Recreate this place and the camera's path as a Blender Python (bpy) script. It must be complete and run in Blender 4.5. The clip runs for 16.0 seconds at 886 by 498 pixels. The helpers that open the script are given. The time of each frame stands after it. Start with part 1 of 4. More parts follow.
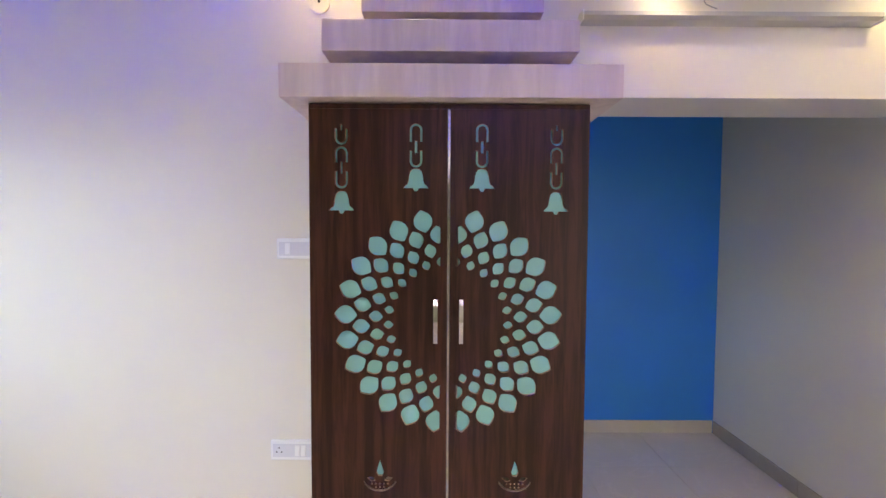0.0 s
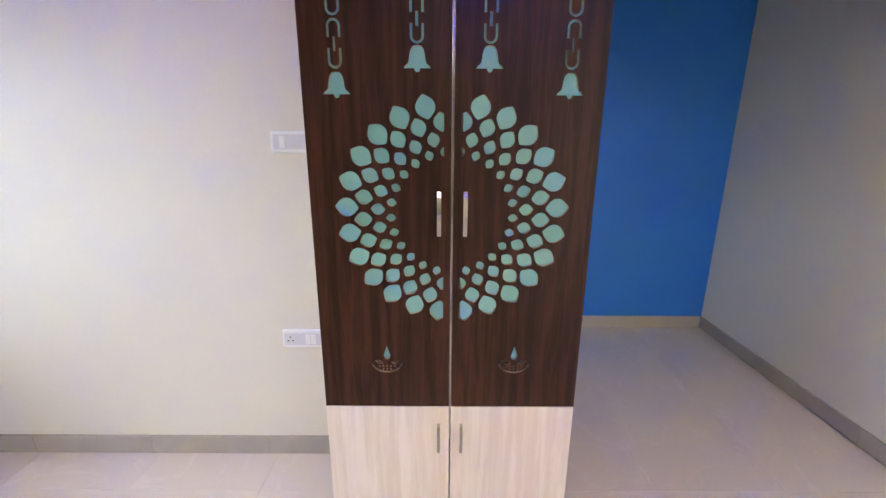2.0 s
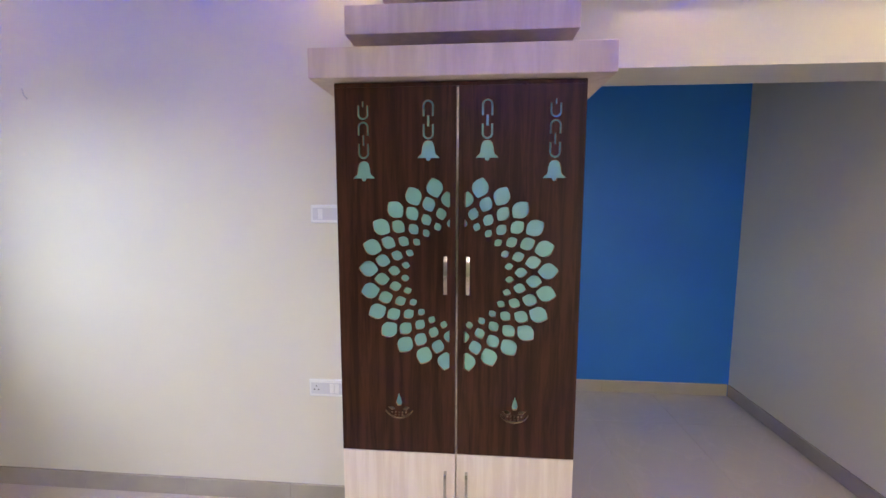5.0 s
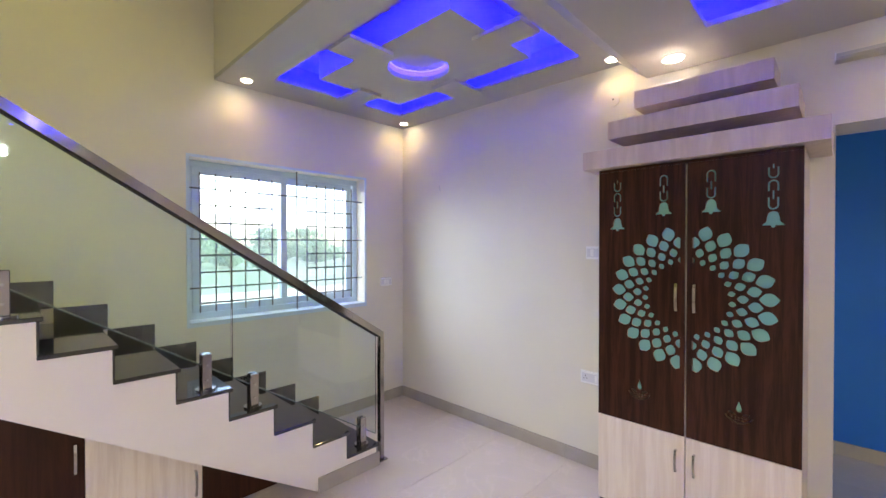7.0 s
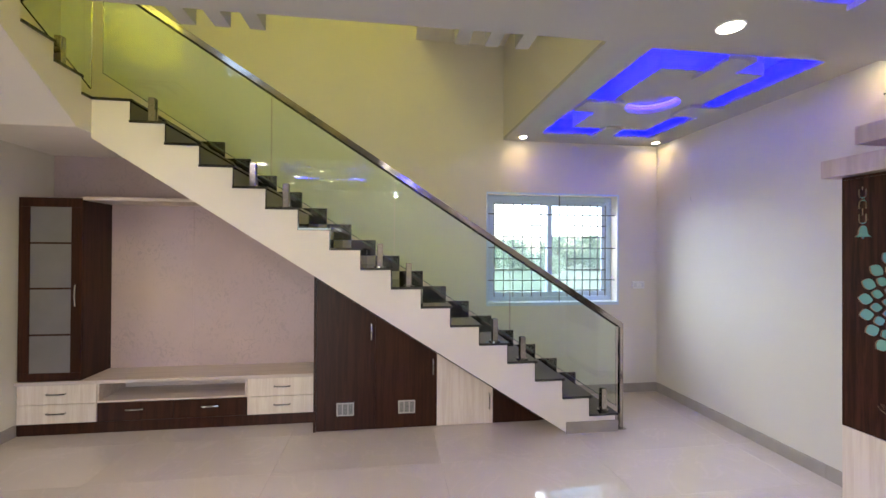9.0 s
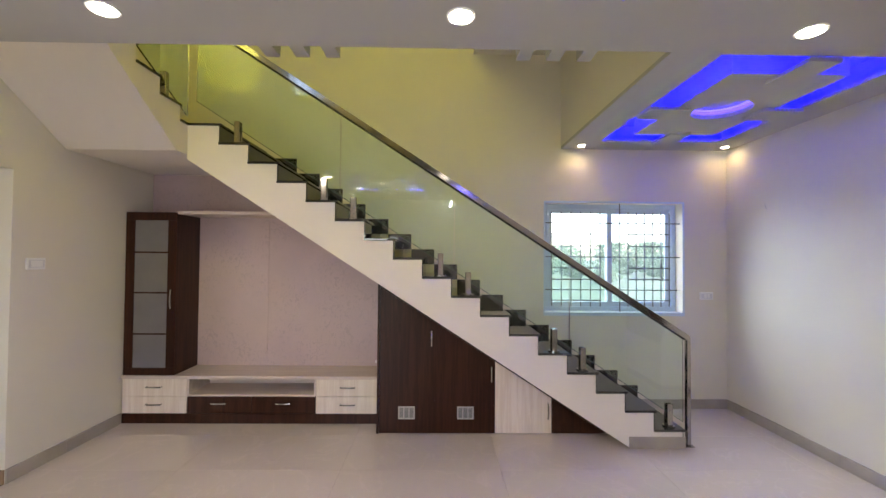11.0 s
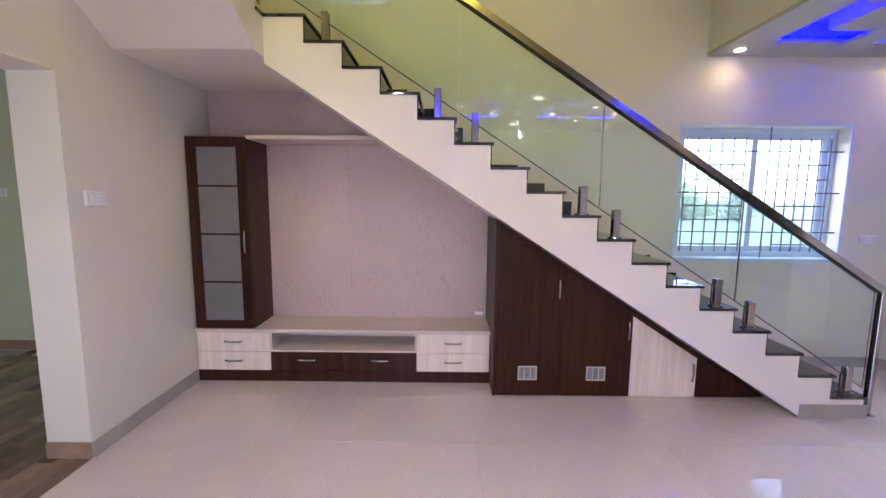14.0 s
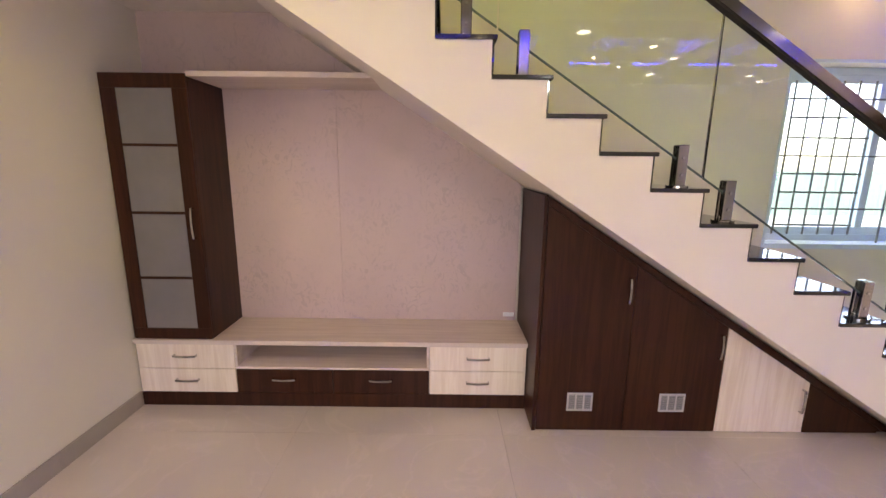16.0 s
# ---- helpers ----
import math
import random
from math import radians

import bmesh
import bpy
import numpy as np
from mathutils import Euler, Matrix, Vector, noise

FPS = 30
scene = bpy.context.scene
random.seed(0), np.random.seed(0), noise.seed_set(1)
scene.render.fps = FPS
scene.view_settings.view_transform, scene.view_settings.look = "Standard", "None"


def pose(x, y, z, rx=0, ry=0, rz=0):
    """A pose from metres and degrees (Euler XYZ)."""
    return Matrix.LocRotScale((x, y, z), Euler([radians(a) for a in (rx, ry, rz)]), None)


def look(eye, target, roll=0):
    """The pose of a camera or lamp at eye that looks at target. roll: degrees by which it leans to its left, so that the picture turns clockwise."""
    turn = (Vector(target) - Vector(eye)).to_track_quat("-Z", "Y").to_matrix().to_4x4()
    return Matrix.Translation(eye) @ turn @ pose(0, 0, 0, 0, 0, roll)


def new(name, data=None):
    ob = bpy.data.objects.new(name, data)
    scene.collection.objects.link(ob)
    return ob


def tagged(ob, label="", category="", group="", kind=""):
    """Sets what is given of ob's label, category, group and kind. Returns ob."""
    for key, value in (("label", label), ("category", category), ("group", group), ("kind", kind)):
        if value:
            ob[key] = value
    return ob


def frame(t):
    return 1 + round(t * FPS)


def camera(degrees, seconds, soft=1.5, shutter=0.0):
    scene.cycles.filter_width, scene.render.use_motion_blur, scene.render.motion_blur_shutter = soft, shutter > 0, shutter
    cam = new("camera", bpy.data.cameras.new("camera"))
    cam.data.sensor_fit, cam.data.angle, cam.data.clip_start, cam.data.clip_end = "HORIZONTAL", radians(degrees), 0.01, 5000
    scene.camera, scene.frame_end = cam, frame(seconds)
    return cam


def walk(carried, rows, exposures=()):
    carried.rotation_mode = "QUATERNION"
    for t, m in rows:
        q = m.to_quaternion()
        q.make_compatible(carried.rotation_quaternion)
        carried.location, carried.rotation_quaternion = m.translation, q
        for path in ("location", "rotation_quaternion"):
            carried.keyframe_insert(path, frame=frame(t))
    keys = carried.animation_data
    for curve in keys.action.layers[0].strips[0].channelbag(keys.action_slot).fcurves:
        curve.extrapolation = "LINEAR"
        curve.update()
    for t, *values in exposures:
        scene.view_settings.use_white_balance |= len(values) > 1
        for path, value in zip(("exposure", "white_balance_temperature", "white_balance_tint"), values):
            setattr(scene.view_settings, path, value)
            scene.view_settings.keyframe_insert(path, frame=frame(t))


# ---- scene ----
cam = camera(93.8, 16.0)
PATH = [
    (0, (0.018, -0.105, 1.636), (0.019, 1.894, 1.551), 0.3),
    (0.5, (0.02, -0.097, 1.618), (0.021, 1.894, 1.431), 0.3),
    (1, (0.014, -0.09, 1.606), (0.018, 1.887, 1.305), 0.4),
    (1.5, (0.013, -0.083, 1.59), (0.015, 1.873, 1.175), 0.3),
    (2, (0.006, -0.07, 1.578), (0.009, 1.861, 1.057), 0.3),
    (2.5, (-0.002, -0.066, 1.569), (0.003, 1.844, 0.976), 0.4),
    (3, (-0.003, -0.085, 1.576), (0.0, 1.82, 0.967), 0.4),
    (3.5, (0.018, -0.121, 1.6), (0.014, 1.8, 1.043), 0.3),
    (6, (0.239, -0.662, 1.618), (-0.387, 1.237, 1.565), 0.0),
    (6.5, (0.37, -0.95, 1.624), (-0.637, 0.777, 1.584), -0.2),
    (7, (0.633, -1.176, 1.612), (-0.755, 0.264, 1.593), 0.0),
    (7.5, (0.939, -1.314, 1.617), (-0.738, -0.223, 1.61), 0.0),
    (8, (1.268, -1.437, 1.598), (-0.588, -0.692, 1.598), 0.1),
    (8.5, (1.541, -1.433, 1.6), (-0.407, -0.979, 1.608), 0.3),
    (9, (1.7, -1.398, 1.608), (-0.282, -1.129, 1.621), 0.3),
    (11.5, (1.787, -1.576, 1.638), (-0.212, -1.566, 1.685), 0.5),
    (12, (1.768, -1.796, 1.621), (-0.232, -1.811, 1.665), 0.5),
    (12.5, (1.641, -1.987, 1.624), (-0.359, -2.006, 1.632), 0.5),
    (13, (1.47, -2.174, 1.623), (-0.53, -2.193, 1.574), 0.6),
    (13.5, (1.283, -2.369, 1.593), (-0.712, -2.382, 1.453), 0.6),
    (14, (1.091, -2.431, 1.578), (-0.894, -2.438, 1.337), 0.5),
    (14.5, (0.817, -2.424, 1.575), (-1.158, -2.429, 1.258), 0.5),
    (15, (0.543, -2.492, 1.583), (-1.421, -2.497, 1.206), 0.5),
    (15.5, (0.358, -2.575, 1.565), (-1.604, -2.572, 1.178), 0.6),
    (16, (0.148, -2.578, 1.565), (-1.812, -2.58, 1.171), 0.6),
]
walk(cam, [(t, look(eye, target, roll)) for t, eye, target, roll in PATH],
     [(0, 3.20, 6250, 9), (3.5, 3.24, 6350, 9), (6, 2.88, 6350, 9), (7.5, 2.80, 6150, 9), (9.0, 2.77, 6150, 8), (11.5, 2.63, 6200, 10), (12.3, 2.68, 5900, 14), (13.0, 2.82, 5450, 22), (13.7, 2.86, 5450, 23), (14.5, 2.93, 6050, 19), (16, 2.95, 6700, 21)])

# ---------------------------------------------------------------- world and lights
W = bpy.data.worlds.new("sky")
scene.world = W
W.use_nodes = True
_bg = W.node_tree.nodes["Background"]
_sky = W.node_tree.nodes.new("ShaderNodeTexSky")
_sky.sky_type, _sky.sun_disc = "NISHITA", False
_sky.sun_elevation, _sky.sun_rotation = radians(44), radians(2)
_sky.dust_density, _sky.air_density = 1.5, 1.0
W.node_tree.links.new(_sky.outputs[0], _bg.inputs[0])
_bg.inputs[1].default_value = 0.15


def lamp(name, kind, m, energy, color, size=0.1, size_y=None, spread=None):
    d = bpy.data.lights.new(name, kind)
    d.energy, d.color = energy, color
    if kind == "AREA":
        d.size = size
        if size_y:
            d.shape, d.size_y = "RECTANGLE", size_y
        else:
            d.shape = "DISK"
        if spread:
            d.spread = radians(spread)
    elif kind == "SUN":
        d.angle = radians(0.6)
    ob = new(name, d)
    ob.matrix_world = m
    return ob


WARM, WHITE_L, DAY = (1.0, 0.72, 0.30), (1.0, 0.91, 0.78), (0.86, 0.96, 1.0)
lamp("sun", "SUN", look((0.5, 22, 21), (0, 0, 0)), 1.3, (1.0, 0.95, 0.86))
lamp("window_daylight", "AREA", look((-4.3, -0.3, 2.7), (-1.6, 1.5, 1.0)), 30, (1.0, 0.99, 0.95), 4.2, 1.5)
portal = lamp("window_portal", "AREA", look((-3.02, 0.475, 1.65), (0, 0.475, 1.65)), 1, DAY, 1.5, 1.2)
portal.data.cycles.is_portal = True
lamp("upper_window_daylight", "AREA", look((2.38, -3.8, 5.07), (-2, -3.8, 5.07)), 0.4, (1.0, 0.90, 0.55), 1.0, 0.85)
# Yellow fill for the stairwell walls, from an added lamp out of view.
lamp("stairwell_fill_light", "AREA", look((1.55, -2.25, 5.3), (-2.6, -2.6, 3.3)), 10.0, (0.95, 0.80, 0.0), 1.6)
# Added fill lamp for the passage, out of view.
lamp("passage_fill_light", "AREA", look((-0.62, 2.95, 1.45), (0.9, 3.2, 0.7)), 0.12, DAY, 0.36, spread=90)
# Added fill from behind the camera to brighten the television side.
lamp("hall_fill_light", "AREA", look((2.36, -2.9, 1.1), (0.0, -2.9, 1.0)), 2.6, (1.0, 0.92, 0.88), 1.0, 2.0)
# Added warm fill for the next room, no such source known.
lamp("room_fill_light", "AREA", look((1.52, -6.2, 1.5), (-2.0, -6.0, 1.2)), 2.6, (1.0, 0.86, 0.72), 0.38, 1.2)

# ---------------------------------------------------------------- materials
def mat(name, color, rough=0.5, metal=0.0, vary=0.06, scale=3.0, bump=0.0, bump_scale=120.0, piece=0.0, coat=0.0, spec=0.5):
    """Paint, stone or plastic: base colour with two scales of variation and fine relief."""
    m = bpy.data.materials.new(name)
    m.use_nodes = True
    nt = m.node_tree
    b = nt.nodes["Principled BSDF"]
    b.inputs["Roughness"].default_value, b.inputs["Metallic"].default_value = rough, metal
    b.inputs["Coat Weight"].default_value = coat
    b.inputs["Specular IOR Level"].default_value = spec
    tc = nt.nodes.new("ShaderNodeTexCoord")
    n1 = nt.nodes.new("ShaderNodeTexNoise")
    n1.inputs["Scale"].default_value, n1.inputs["Detail"].default_value = scale, 6
    nt.links.new(tc.outputs["Object"], n1.inputs["Vector"])
    hs = nt.nodes.new("ShaderNodeHueSaturation")
    hs.inputs["Color"].default_value = (*color, 1)
    mr = nt.nodes.new("ShaderNodeMapRange")
    mr.inputs["From Min"].default_value, mr.inputs["From Max"].default_value = 0.3, 0.7
    mr.inputs["To Min"].default_value, mr.inputs["To Max"].default_value = 1 - vary, 1 + vary
    nt.links.new(n1.outputs["Fac"], mr.inputs["Value"])
    out = mr.outputs["Result"]
    if piece:
        oi = nt.nodes.new("ShaderNodeObjectInfo")
        pr = nt.nodes.new("ShaderNodeMapRange")
        pr.inputs["To Min"].default_value, pr.inputs["To Max"].default_value = 1 - piece, 1 + piece
        nt.links.new(oi.outputs["Random"], pr.inputs["Value"])
        mu = nt.nodes.new("ShaderNodeMath")
        mu.operation = "MULTIPLY"
        nt.links.new(out, mu.inputs[0])
        nt.links.new(pr.outputs["Result"], mu.inputs[1])
        out = mu.outputs[0]
    nt.links.new(out, hs.inputs["Value"])
    nt.links.new(hs.outputs["Color"], b.inputs["Base Color"])
    if bump:
        n2 = nt.nodes.new("ShaderNodeTexNoise")
        n2.inputs["Scale"].default_value, n2.inputs["Detail"].default_value = bump_scale, 3
        nt.links.new(tc.outputs["Object"], n2.inputs["Vector"])
        bp = nt.nodes.new("ShaderNodeBump")
        bp.inputs["Strength"].default_value, bp.inputs["Distance"].default_value = bump, 0.002
        nt.links.new(n2.outputs["Fac"], bp.inputs["Height"])
        nt.links.new(bp.outputs["Normal"], b.inputs["Normal"])
    return m


def wood(name, dark, light, rough, stretch=(1, 1, 0.06), scale=26.0, coat=0.0):
    """Laminate with grain along the stretched axis."""
    m = bpy.data.materials.new(name)
    m.use_nodes = True
    nt = m.node_tree
    b = nt.nodes["Principled BSDF"]
    b.inputs["Roughness"].default_value = rough
    b.inputs["Coat Weight"].default_value = coat
    b.inputs["Coat Roughness"].default_value = 0.15
    b.inputs["Specular IOR Level"].default_value = 0.26
    tc = nt.nodes.new("ShaderNodeTexCoord")
    mp = nt.nodes.new("ShaderNodeMapping")
    mp.inputs["Scale"].default_value = stretch
    nt.links.new(tc.outputs["Object"], mp.inputs["Vector"])
    n0 = nt.nodes.new("ShaderNodeTexNoise")
    n0.inputs["Scale"].default_value, n0.inputs["Detail"].default_value = scale * 0.22, 3
    n0.inputs["Distortion"].default_value = 1.2
    nt.links.new(mp.outputs["Vector"], n0.inputs["Vector"])
    n1 = nt.nodes.new("ShaderNodeTexNoise")
    n1.inputs["Scale"].default_value, n1.inputs["Detail"].default_value = scale * 1.6, 8
    n1.inputs["Roughness"].default_value, n1.inputs["Distortion"].default_value = 0.65, 0.6
    nt.links.new(mp.outputs["Vector"], n1.inputs["Vector"])
    mx = nt.nodes.new("ShaderNodeMath")
    mx.operation = "MULTIPLY_ADD"
    mx.inputs[1].default_value = 0.16
    nt.links.new(n0.outputs["Fac"], mx.inputs[0])
    wv = nt.nodes.new("ShaderNodeTexWave")
    wv.wave_profile = "SIN"
    wv.inputs["Scale"].default_value, wv.inputs["Distortion"].default_value = scale * 0.16, 24.0
    wv.inputs["Detail"].default_value, wv.inputs["Detail Scale"].default_value = 3.0, 0.8
    nt.links.new(mp.outputs["Vector"], wv.inputs["Vector"])
    wm = nt.nodes.new("ShaderNodeMath")
    wm.operation = "MULTIPLY_ADD"
    wm.inputs[1].default_value = 0.09
    nt.links.new(wv.outputs["Fac"], wm.inputs[0])
    ml = nt.nodes.new("ShaderNodeMath")
    ml.operation = "MULTIPLY"
    ml.inputs[1].default_value = 0.80
    nt.links.new(n1.outputs["Fac"], ml.inputs[0])
    nt.links.new(ml.outputs[0], wm.inputs[2])
    nt.links.new(wm.outputs[0], mx.inputs[2])
    cr = nt.nodes.new("ShaderNodeValToRGB")
    cr.color_ramp.elements[0].position, cr.color_ramp.elements[0].color = 0.44, (*dark, 1)
    cr.color_ramp.elements[1].position, cr.color_ramp.elements[1].color = 0.61, (*light, 1)
    nt.links.new(mx.outputs[0], cr.inputs["Fac"])
    nt.links.new(cr.outputs["Color"], b.inputs["Base Color"])
    bp = nt.nodes.new("ShaderNodeBump")
    bp.inputs["Strength"].default_value, bp.inputs["Distance"].default_value = 0.12, 0.001
    nt.links.new(n1.outputs["Fac"], bp.inputs["Height"])
    nt.links.new(bp.outputs["Normal"], b.inputs["Normal"])
    return m


def veined_tile(name, base, vein, rough):
    """Polished vitrified tile with faint cloudy veins, each tile a little different."""
    m = mat(name, base, rough, vary=0.03, scale=2.5, piece=0.025, spec=0.8)
    nt = m.node_tree
    b = nt.nodes["Principled BSDF"]
    tc = nt.nodes.new("ShaderNodeTexCoord")
    oi = nt.nodes.new("ShaderNodeObjectInfo")
    ad = nt.nodes.new("ShaderNodeVectorMath")
    ad.operation = "ADD"
    sc = nt.nodes.new("ShaderNodeVectorMath")
    sc.operation = "SCALE"
    sc.inputs["Scale"].default_value = 30
    cb = nt.nodes.new("ShaderNodeCombineXYZ")
    nt.links.new(oi.outputs["Random"], cb.inputs[0])
    nt.links.new(oi.outputs["Random"], cb.inputs[1])
    nt.links.new(cb.outputs[0], sc.inputs[0])
    nt.links.new(tc.outputs["Object"], ad.inputs[0])
    nt.links.new(sc.outputs["Vector"], ad.inputs[1])
    n = nt.nodes.new("ShaderNodeTexNoise")
    n.inputs["Scale"].default_value, n.inputs["Detail"].default_value, n.inputs["Distortion"].default_value = 1.3, 7, 1.6
    nt.links.new(ad.outputs["Vector"], n.inputs["Vector"])
    cr = nt.nodes.new("ShaderNodeValToRGB")
    e = cr.color_ramp.elements
    e[0].position, e[0].color = 0.485, (0, 0, 0, 1)
    e[1].position, e[1].color = 0.515, (0, 0, 0, 1)
    mid = e.new(0.5)
    mid.color = (1, 1, 1, 1)
    nt.links.new(n.outputs["Fac"], cr.inputs["Fac"])
    ml = nt.nodes.new("ShaderNodeMath")
    ml.operation = "MULTIPLY"
    ml.inputs[1].default_value = 0.24
    nt.links.new(cr.outputs["Color"], ml.inputs[0])
    mix = nt.nodes.new("ShaderNodeMix")
    mix.data_type = "RGBA"
    old = b.inputs["Base Color"].links[0].from_socket
    nt.links.new(ml.outputs[0], mix.inputs["Factor"])
    nt.links.new(old, mix.inputs[6])
    mix.inputs[7].default_value = (*vein, 1)
    nt.links.new(mix.outputs[2], b.inputs["Base Color"])
    return m


def glow(name, color, strength):
    m = bpy.data.materials.new(name)
    m.use_nodes = True
    b = m.node_tree.nodes["Principled BSDF"]
    b.inputs["Base Color"].default_value = (*color, 1)
    b.inputs["Emission Color"].default_value = (*color, 1)
    b.inputs["Emission Strength"].default_value = strength
    return m


def glass(name, tint, rough=0.0):
    m = bpy.data.materials.new(name)
    m.use_nodes = True
    b = m.node_tree.nodes["Principled BSDF"]
    b.inputs["Base Color"].default_value = (*tint, 1)
    b.inputs["Transmission Weight"].default_value = 1.0
    b.inputs["Roughness"].default_value, b.inputs["IOR"].default_value = rough, 1.48
    return m


def wallpaper_mat():
    """Mauve-grey paper with a satin leaf print."""
    m = mat("wallpaper", (0.55, 0.43, 0.43), 0.42, vary=0.05, scale=2.0, bump=0.15, bump_scale=300)
    nt = m.node_tree
    b = nt.nodes["Principled BSDF"]
    tc = nt.nodes.new("ShaderNodeTexCoord")
    mp = nt.nodes.new("ShaderNodeMapping")
    mp.inputs["Scale"].default_value = (1, 1, 0.75)
    nt.links.new(tc.outputs["Object"], mp.inputs["Vector"])
    wv = nt.nodes.new("ShaderNodeTexNoise")
    wv.inputs["Scale"].default_value = 5
    nt.links.new(mp.outputs["Vector"], wv.inputs["Vector"])
    ad = nt.nodes.new("ShaderNodeVectorMath")
    ad.operation = "MULTIPLY_ADD"
    ad.inputs[1].default_value = (0.12, 0.12, 0.12)
    nt.links.new(wv.outputs["Color"], ad.inputs[0])
    nt.links.new(mp.outputs["Vector"], ad.inputs[2])
    vo = nt.nodes.new("ShaderNodeTexNoise")
    vo.inputs["Scale"].default_value, vo.inputs["Detail"].default_value = 17, 3.0
    vo.inputs["Distortion"].default_value = 2.2
    nt.links.new(ad.outputs["Vector"], vo.inputs["Vector"])
    n2 = nt.nodes.new("ShaderNodeTexNoise")
    n2.inputs["Scale"].default_value = 2.2
    nt.links.new(tc.outputs["Object"], n2.inputs["Vector"])
    lt = nt.nodes.new("ShaderNodeMapRange")
    lt.inputs["From Min"].default_value, lt.inputs["From Max"].default_value = 0.53, 0.62
    nt.links.new(vo.outputs["Fac"], lt.inputs["Value"])
    g = nt.nodes.new("ShaderNodeMapRange")
    g.inputs["From Min"].default_value, g.inputs["From Max"].default_value = 0.42, 0.6
    g.inputs["To Min"].default_value, g.inputs["To Max"].default_value = 0.10, 0.55
    nt.links.new(n2.outputs["Fac"], g.inputs["Value"])
    ml = nt.nodes.new("ShaderNodeMath")
    ml.operation = "MULTIPLY"
    nt.links.new(lt.outputs["Result"], ml.inputs[0])
    nt.links.new(g.outputs["Result"], ml.inputs[1])
    mix = nt.nodes.new("ShaderNodeMix")
    mix.data_type = "RGBA"
    old = b.inputs["Base Color"].links[0].from_socket
    nt.links.new(ml.outputs[0], mix.inputs["Factor"])
    nt.links.new(old, mix.inputs[6])
    mix.inputs[7].default_value = (0.42, 0.34, 0.34, 1)
    nt.links.new(mix.outputs[2], b.inputs["Base Color"])
    return m


PAINT = mat("cream_paint", (0.73, 0.69, 0.605), 0.55, vary=0.025, scale=1.2, bump=0.10, bump_scale=90)
# White paint darkened well below the walls; the ceilings' shade sits in it.
CEIL = mat("dimmed_ceiling_paint", (0.48, 0.47, 0.46), 0.6, vary=0.02, scale=1.5, bump=0.05)
BLUE = mat("blue_paint", (0.042, 0.27, 0.86), 0.5, vary=0.04, scale=1.5, bump=0.10, bump_scale=90)
GREENP = mat("pale_green_paint", (0.60, 0.66, 0.47), 0.55, vary=0.03, bump=0.1)
STRINGER = mat("stringer_white_paint", (0.82, 0.76, 0.70), 0.5, vary=0.03, scale=2.0, bump=0.1, bump_scale=80)
TILE = veined_tile("polished_tile", (0.64, 0.57, 0.515), (0.80, 0.70, 0.66), 0.035)
GROUT = mat("tile_grout", (0.52, 0.47, 0.42), 0.8)
SKIRT = mat("skirting_tile", (0.40, 0.36, 0.32), 0.22, vary=0.08, scale=5)
CREAMSK = mat("cream_skirting_tile", (0.66, 0.60, 0.48), 0.25, vary=0.05, scale=5)
DWOOD = wood("dark_walnut_laminate", (0.022, 0.0072, 0.004), (0.062, 0.0205, 0.011), 0.34)
CUTEDGE = mat("sawn_board_edge", (0.42, 0.30, 0.20), 0.6, vary=0.1)
CWOOD = wood("dark_walnut_cupboard_laminate", (0.027, 0.0078, 0.0036), (0.049, 0.0152, 0.007), 0.36, scale=20)
LWOOD = wood("pale_ash_laminate", (0.76, 0.65, 0.55), (0.86, 0.765, 0.67), 0.40, scale=20)
# Darker copy of the ash for lying boards; it carries the shelf's shade.
LWOODH = wood("darker_ash_laminate_lying", (0.62, 0.52, 0.47), (0.70, 0.60, 0.545), 0.36, stretch=(1, 0.06, 1), scale=20)
# Same pale laminate, with the dim pinkish light on the canopy mixed in.
CANOPY = wood("tinted_canopy_laminate", (0.61, 0.50, 0.45), (0.70, 0.59, 0.53), 0.42, stretch=(1, 1, 0.1), scale=11)
GRANITE = mat("black_granite", (0.012, 0.012, 0.014), 0.05, vary=0.5, scale=220, spec=1.0)
STEEL = mat("polished_steel", (0.40, 0.38, 0.36), 0.12, 1.0, vary=0.03)
CHROME = mat("brushed_chrome", (0.52, 0.51, 0.50), 0.16, 1.0, vary=0.04)
# White uPVC; the window's bluish bloom is put into the colour.
UPVC = mat("blue_tinted_upvc", (0.60, 0.72, 0.86), 0.3, vary=0.02)
GRILLE = mat("grey_grille_paint", (0.11, 0.125, 0.14), 0.45, vary=0.05)
VENT = mat("grey_vent_plastic", (0.34, 0.33, 0.32), 0.4)
VENTF = mat("pale_vent_plastic", (0.56, 0.54, 0.52), 0.4)
PLASTIC = mat("white_switch_plastic", (0.88, 0.88, 0.88), 0.25, vary=0.01)
ROCKER = mat("grey_white_switch_plastic", (0.68, 0.68, 0.72), 0.3, vary=0.01)
DARKGAP = mat("dark_gap", (0.02, 0.018, 0.017), 0.8)
FROST = mat("frosted_green_glass", (0.26, 0.58, 0.54), 0.12, vary=0.05, scale=4, coat=0.8)
CABGLASS = mat("frosted_cabinet_glass", (0.18, 0.17, 0.18), 0.28, vary=0.06, scale=6)
CLEAR = glass("clear_glass", (0.86, 0.972, 0.89))
PANE = glass("window_glass", (0.98, 1.0, 0.99))
GLASSEDGE = mat("polished_glass_edge", (0.10, 0.14, 0.13), 0.05, vary=0.05)
PAPER = wallpaper_mat()
LED = glow("blue_led_strip", (0.0009, 0.0003, 1.0), 9.0)
LAMPW = glow("warm_lamp_lens", (1.0, 0.86, 0.6), 5.5)
LAMPN = glow("white_lamp_lens", (1.0, 0.90, 0.70), 2.8)
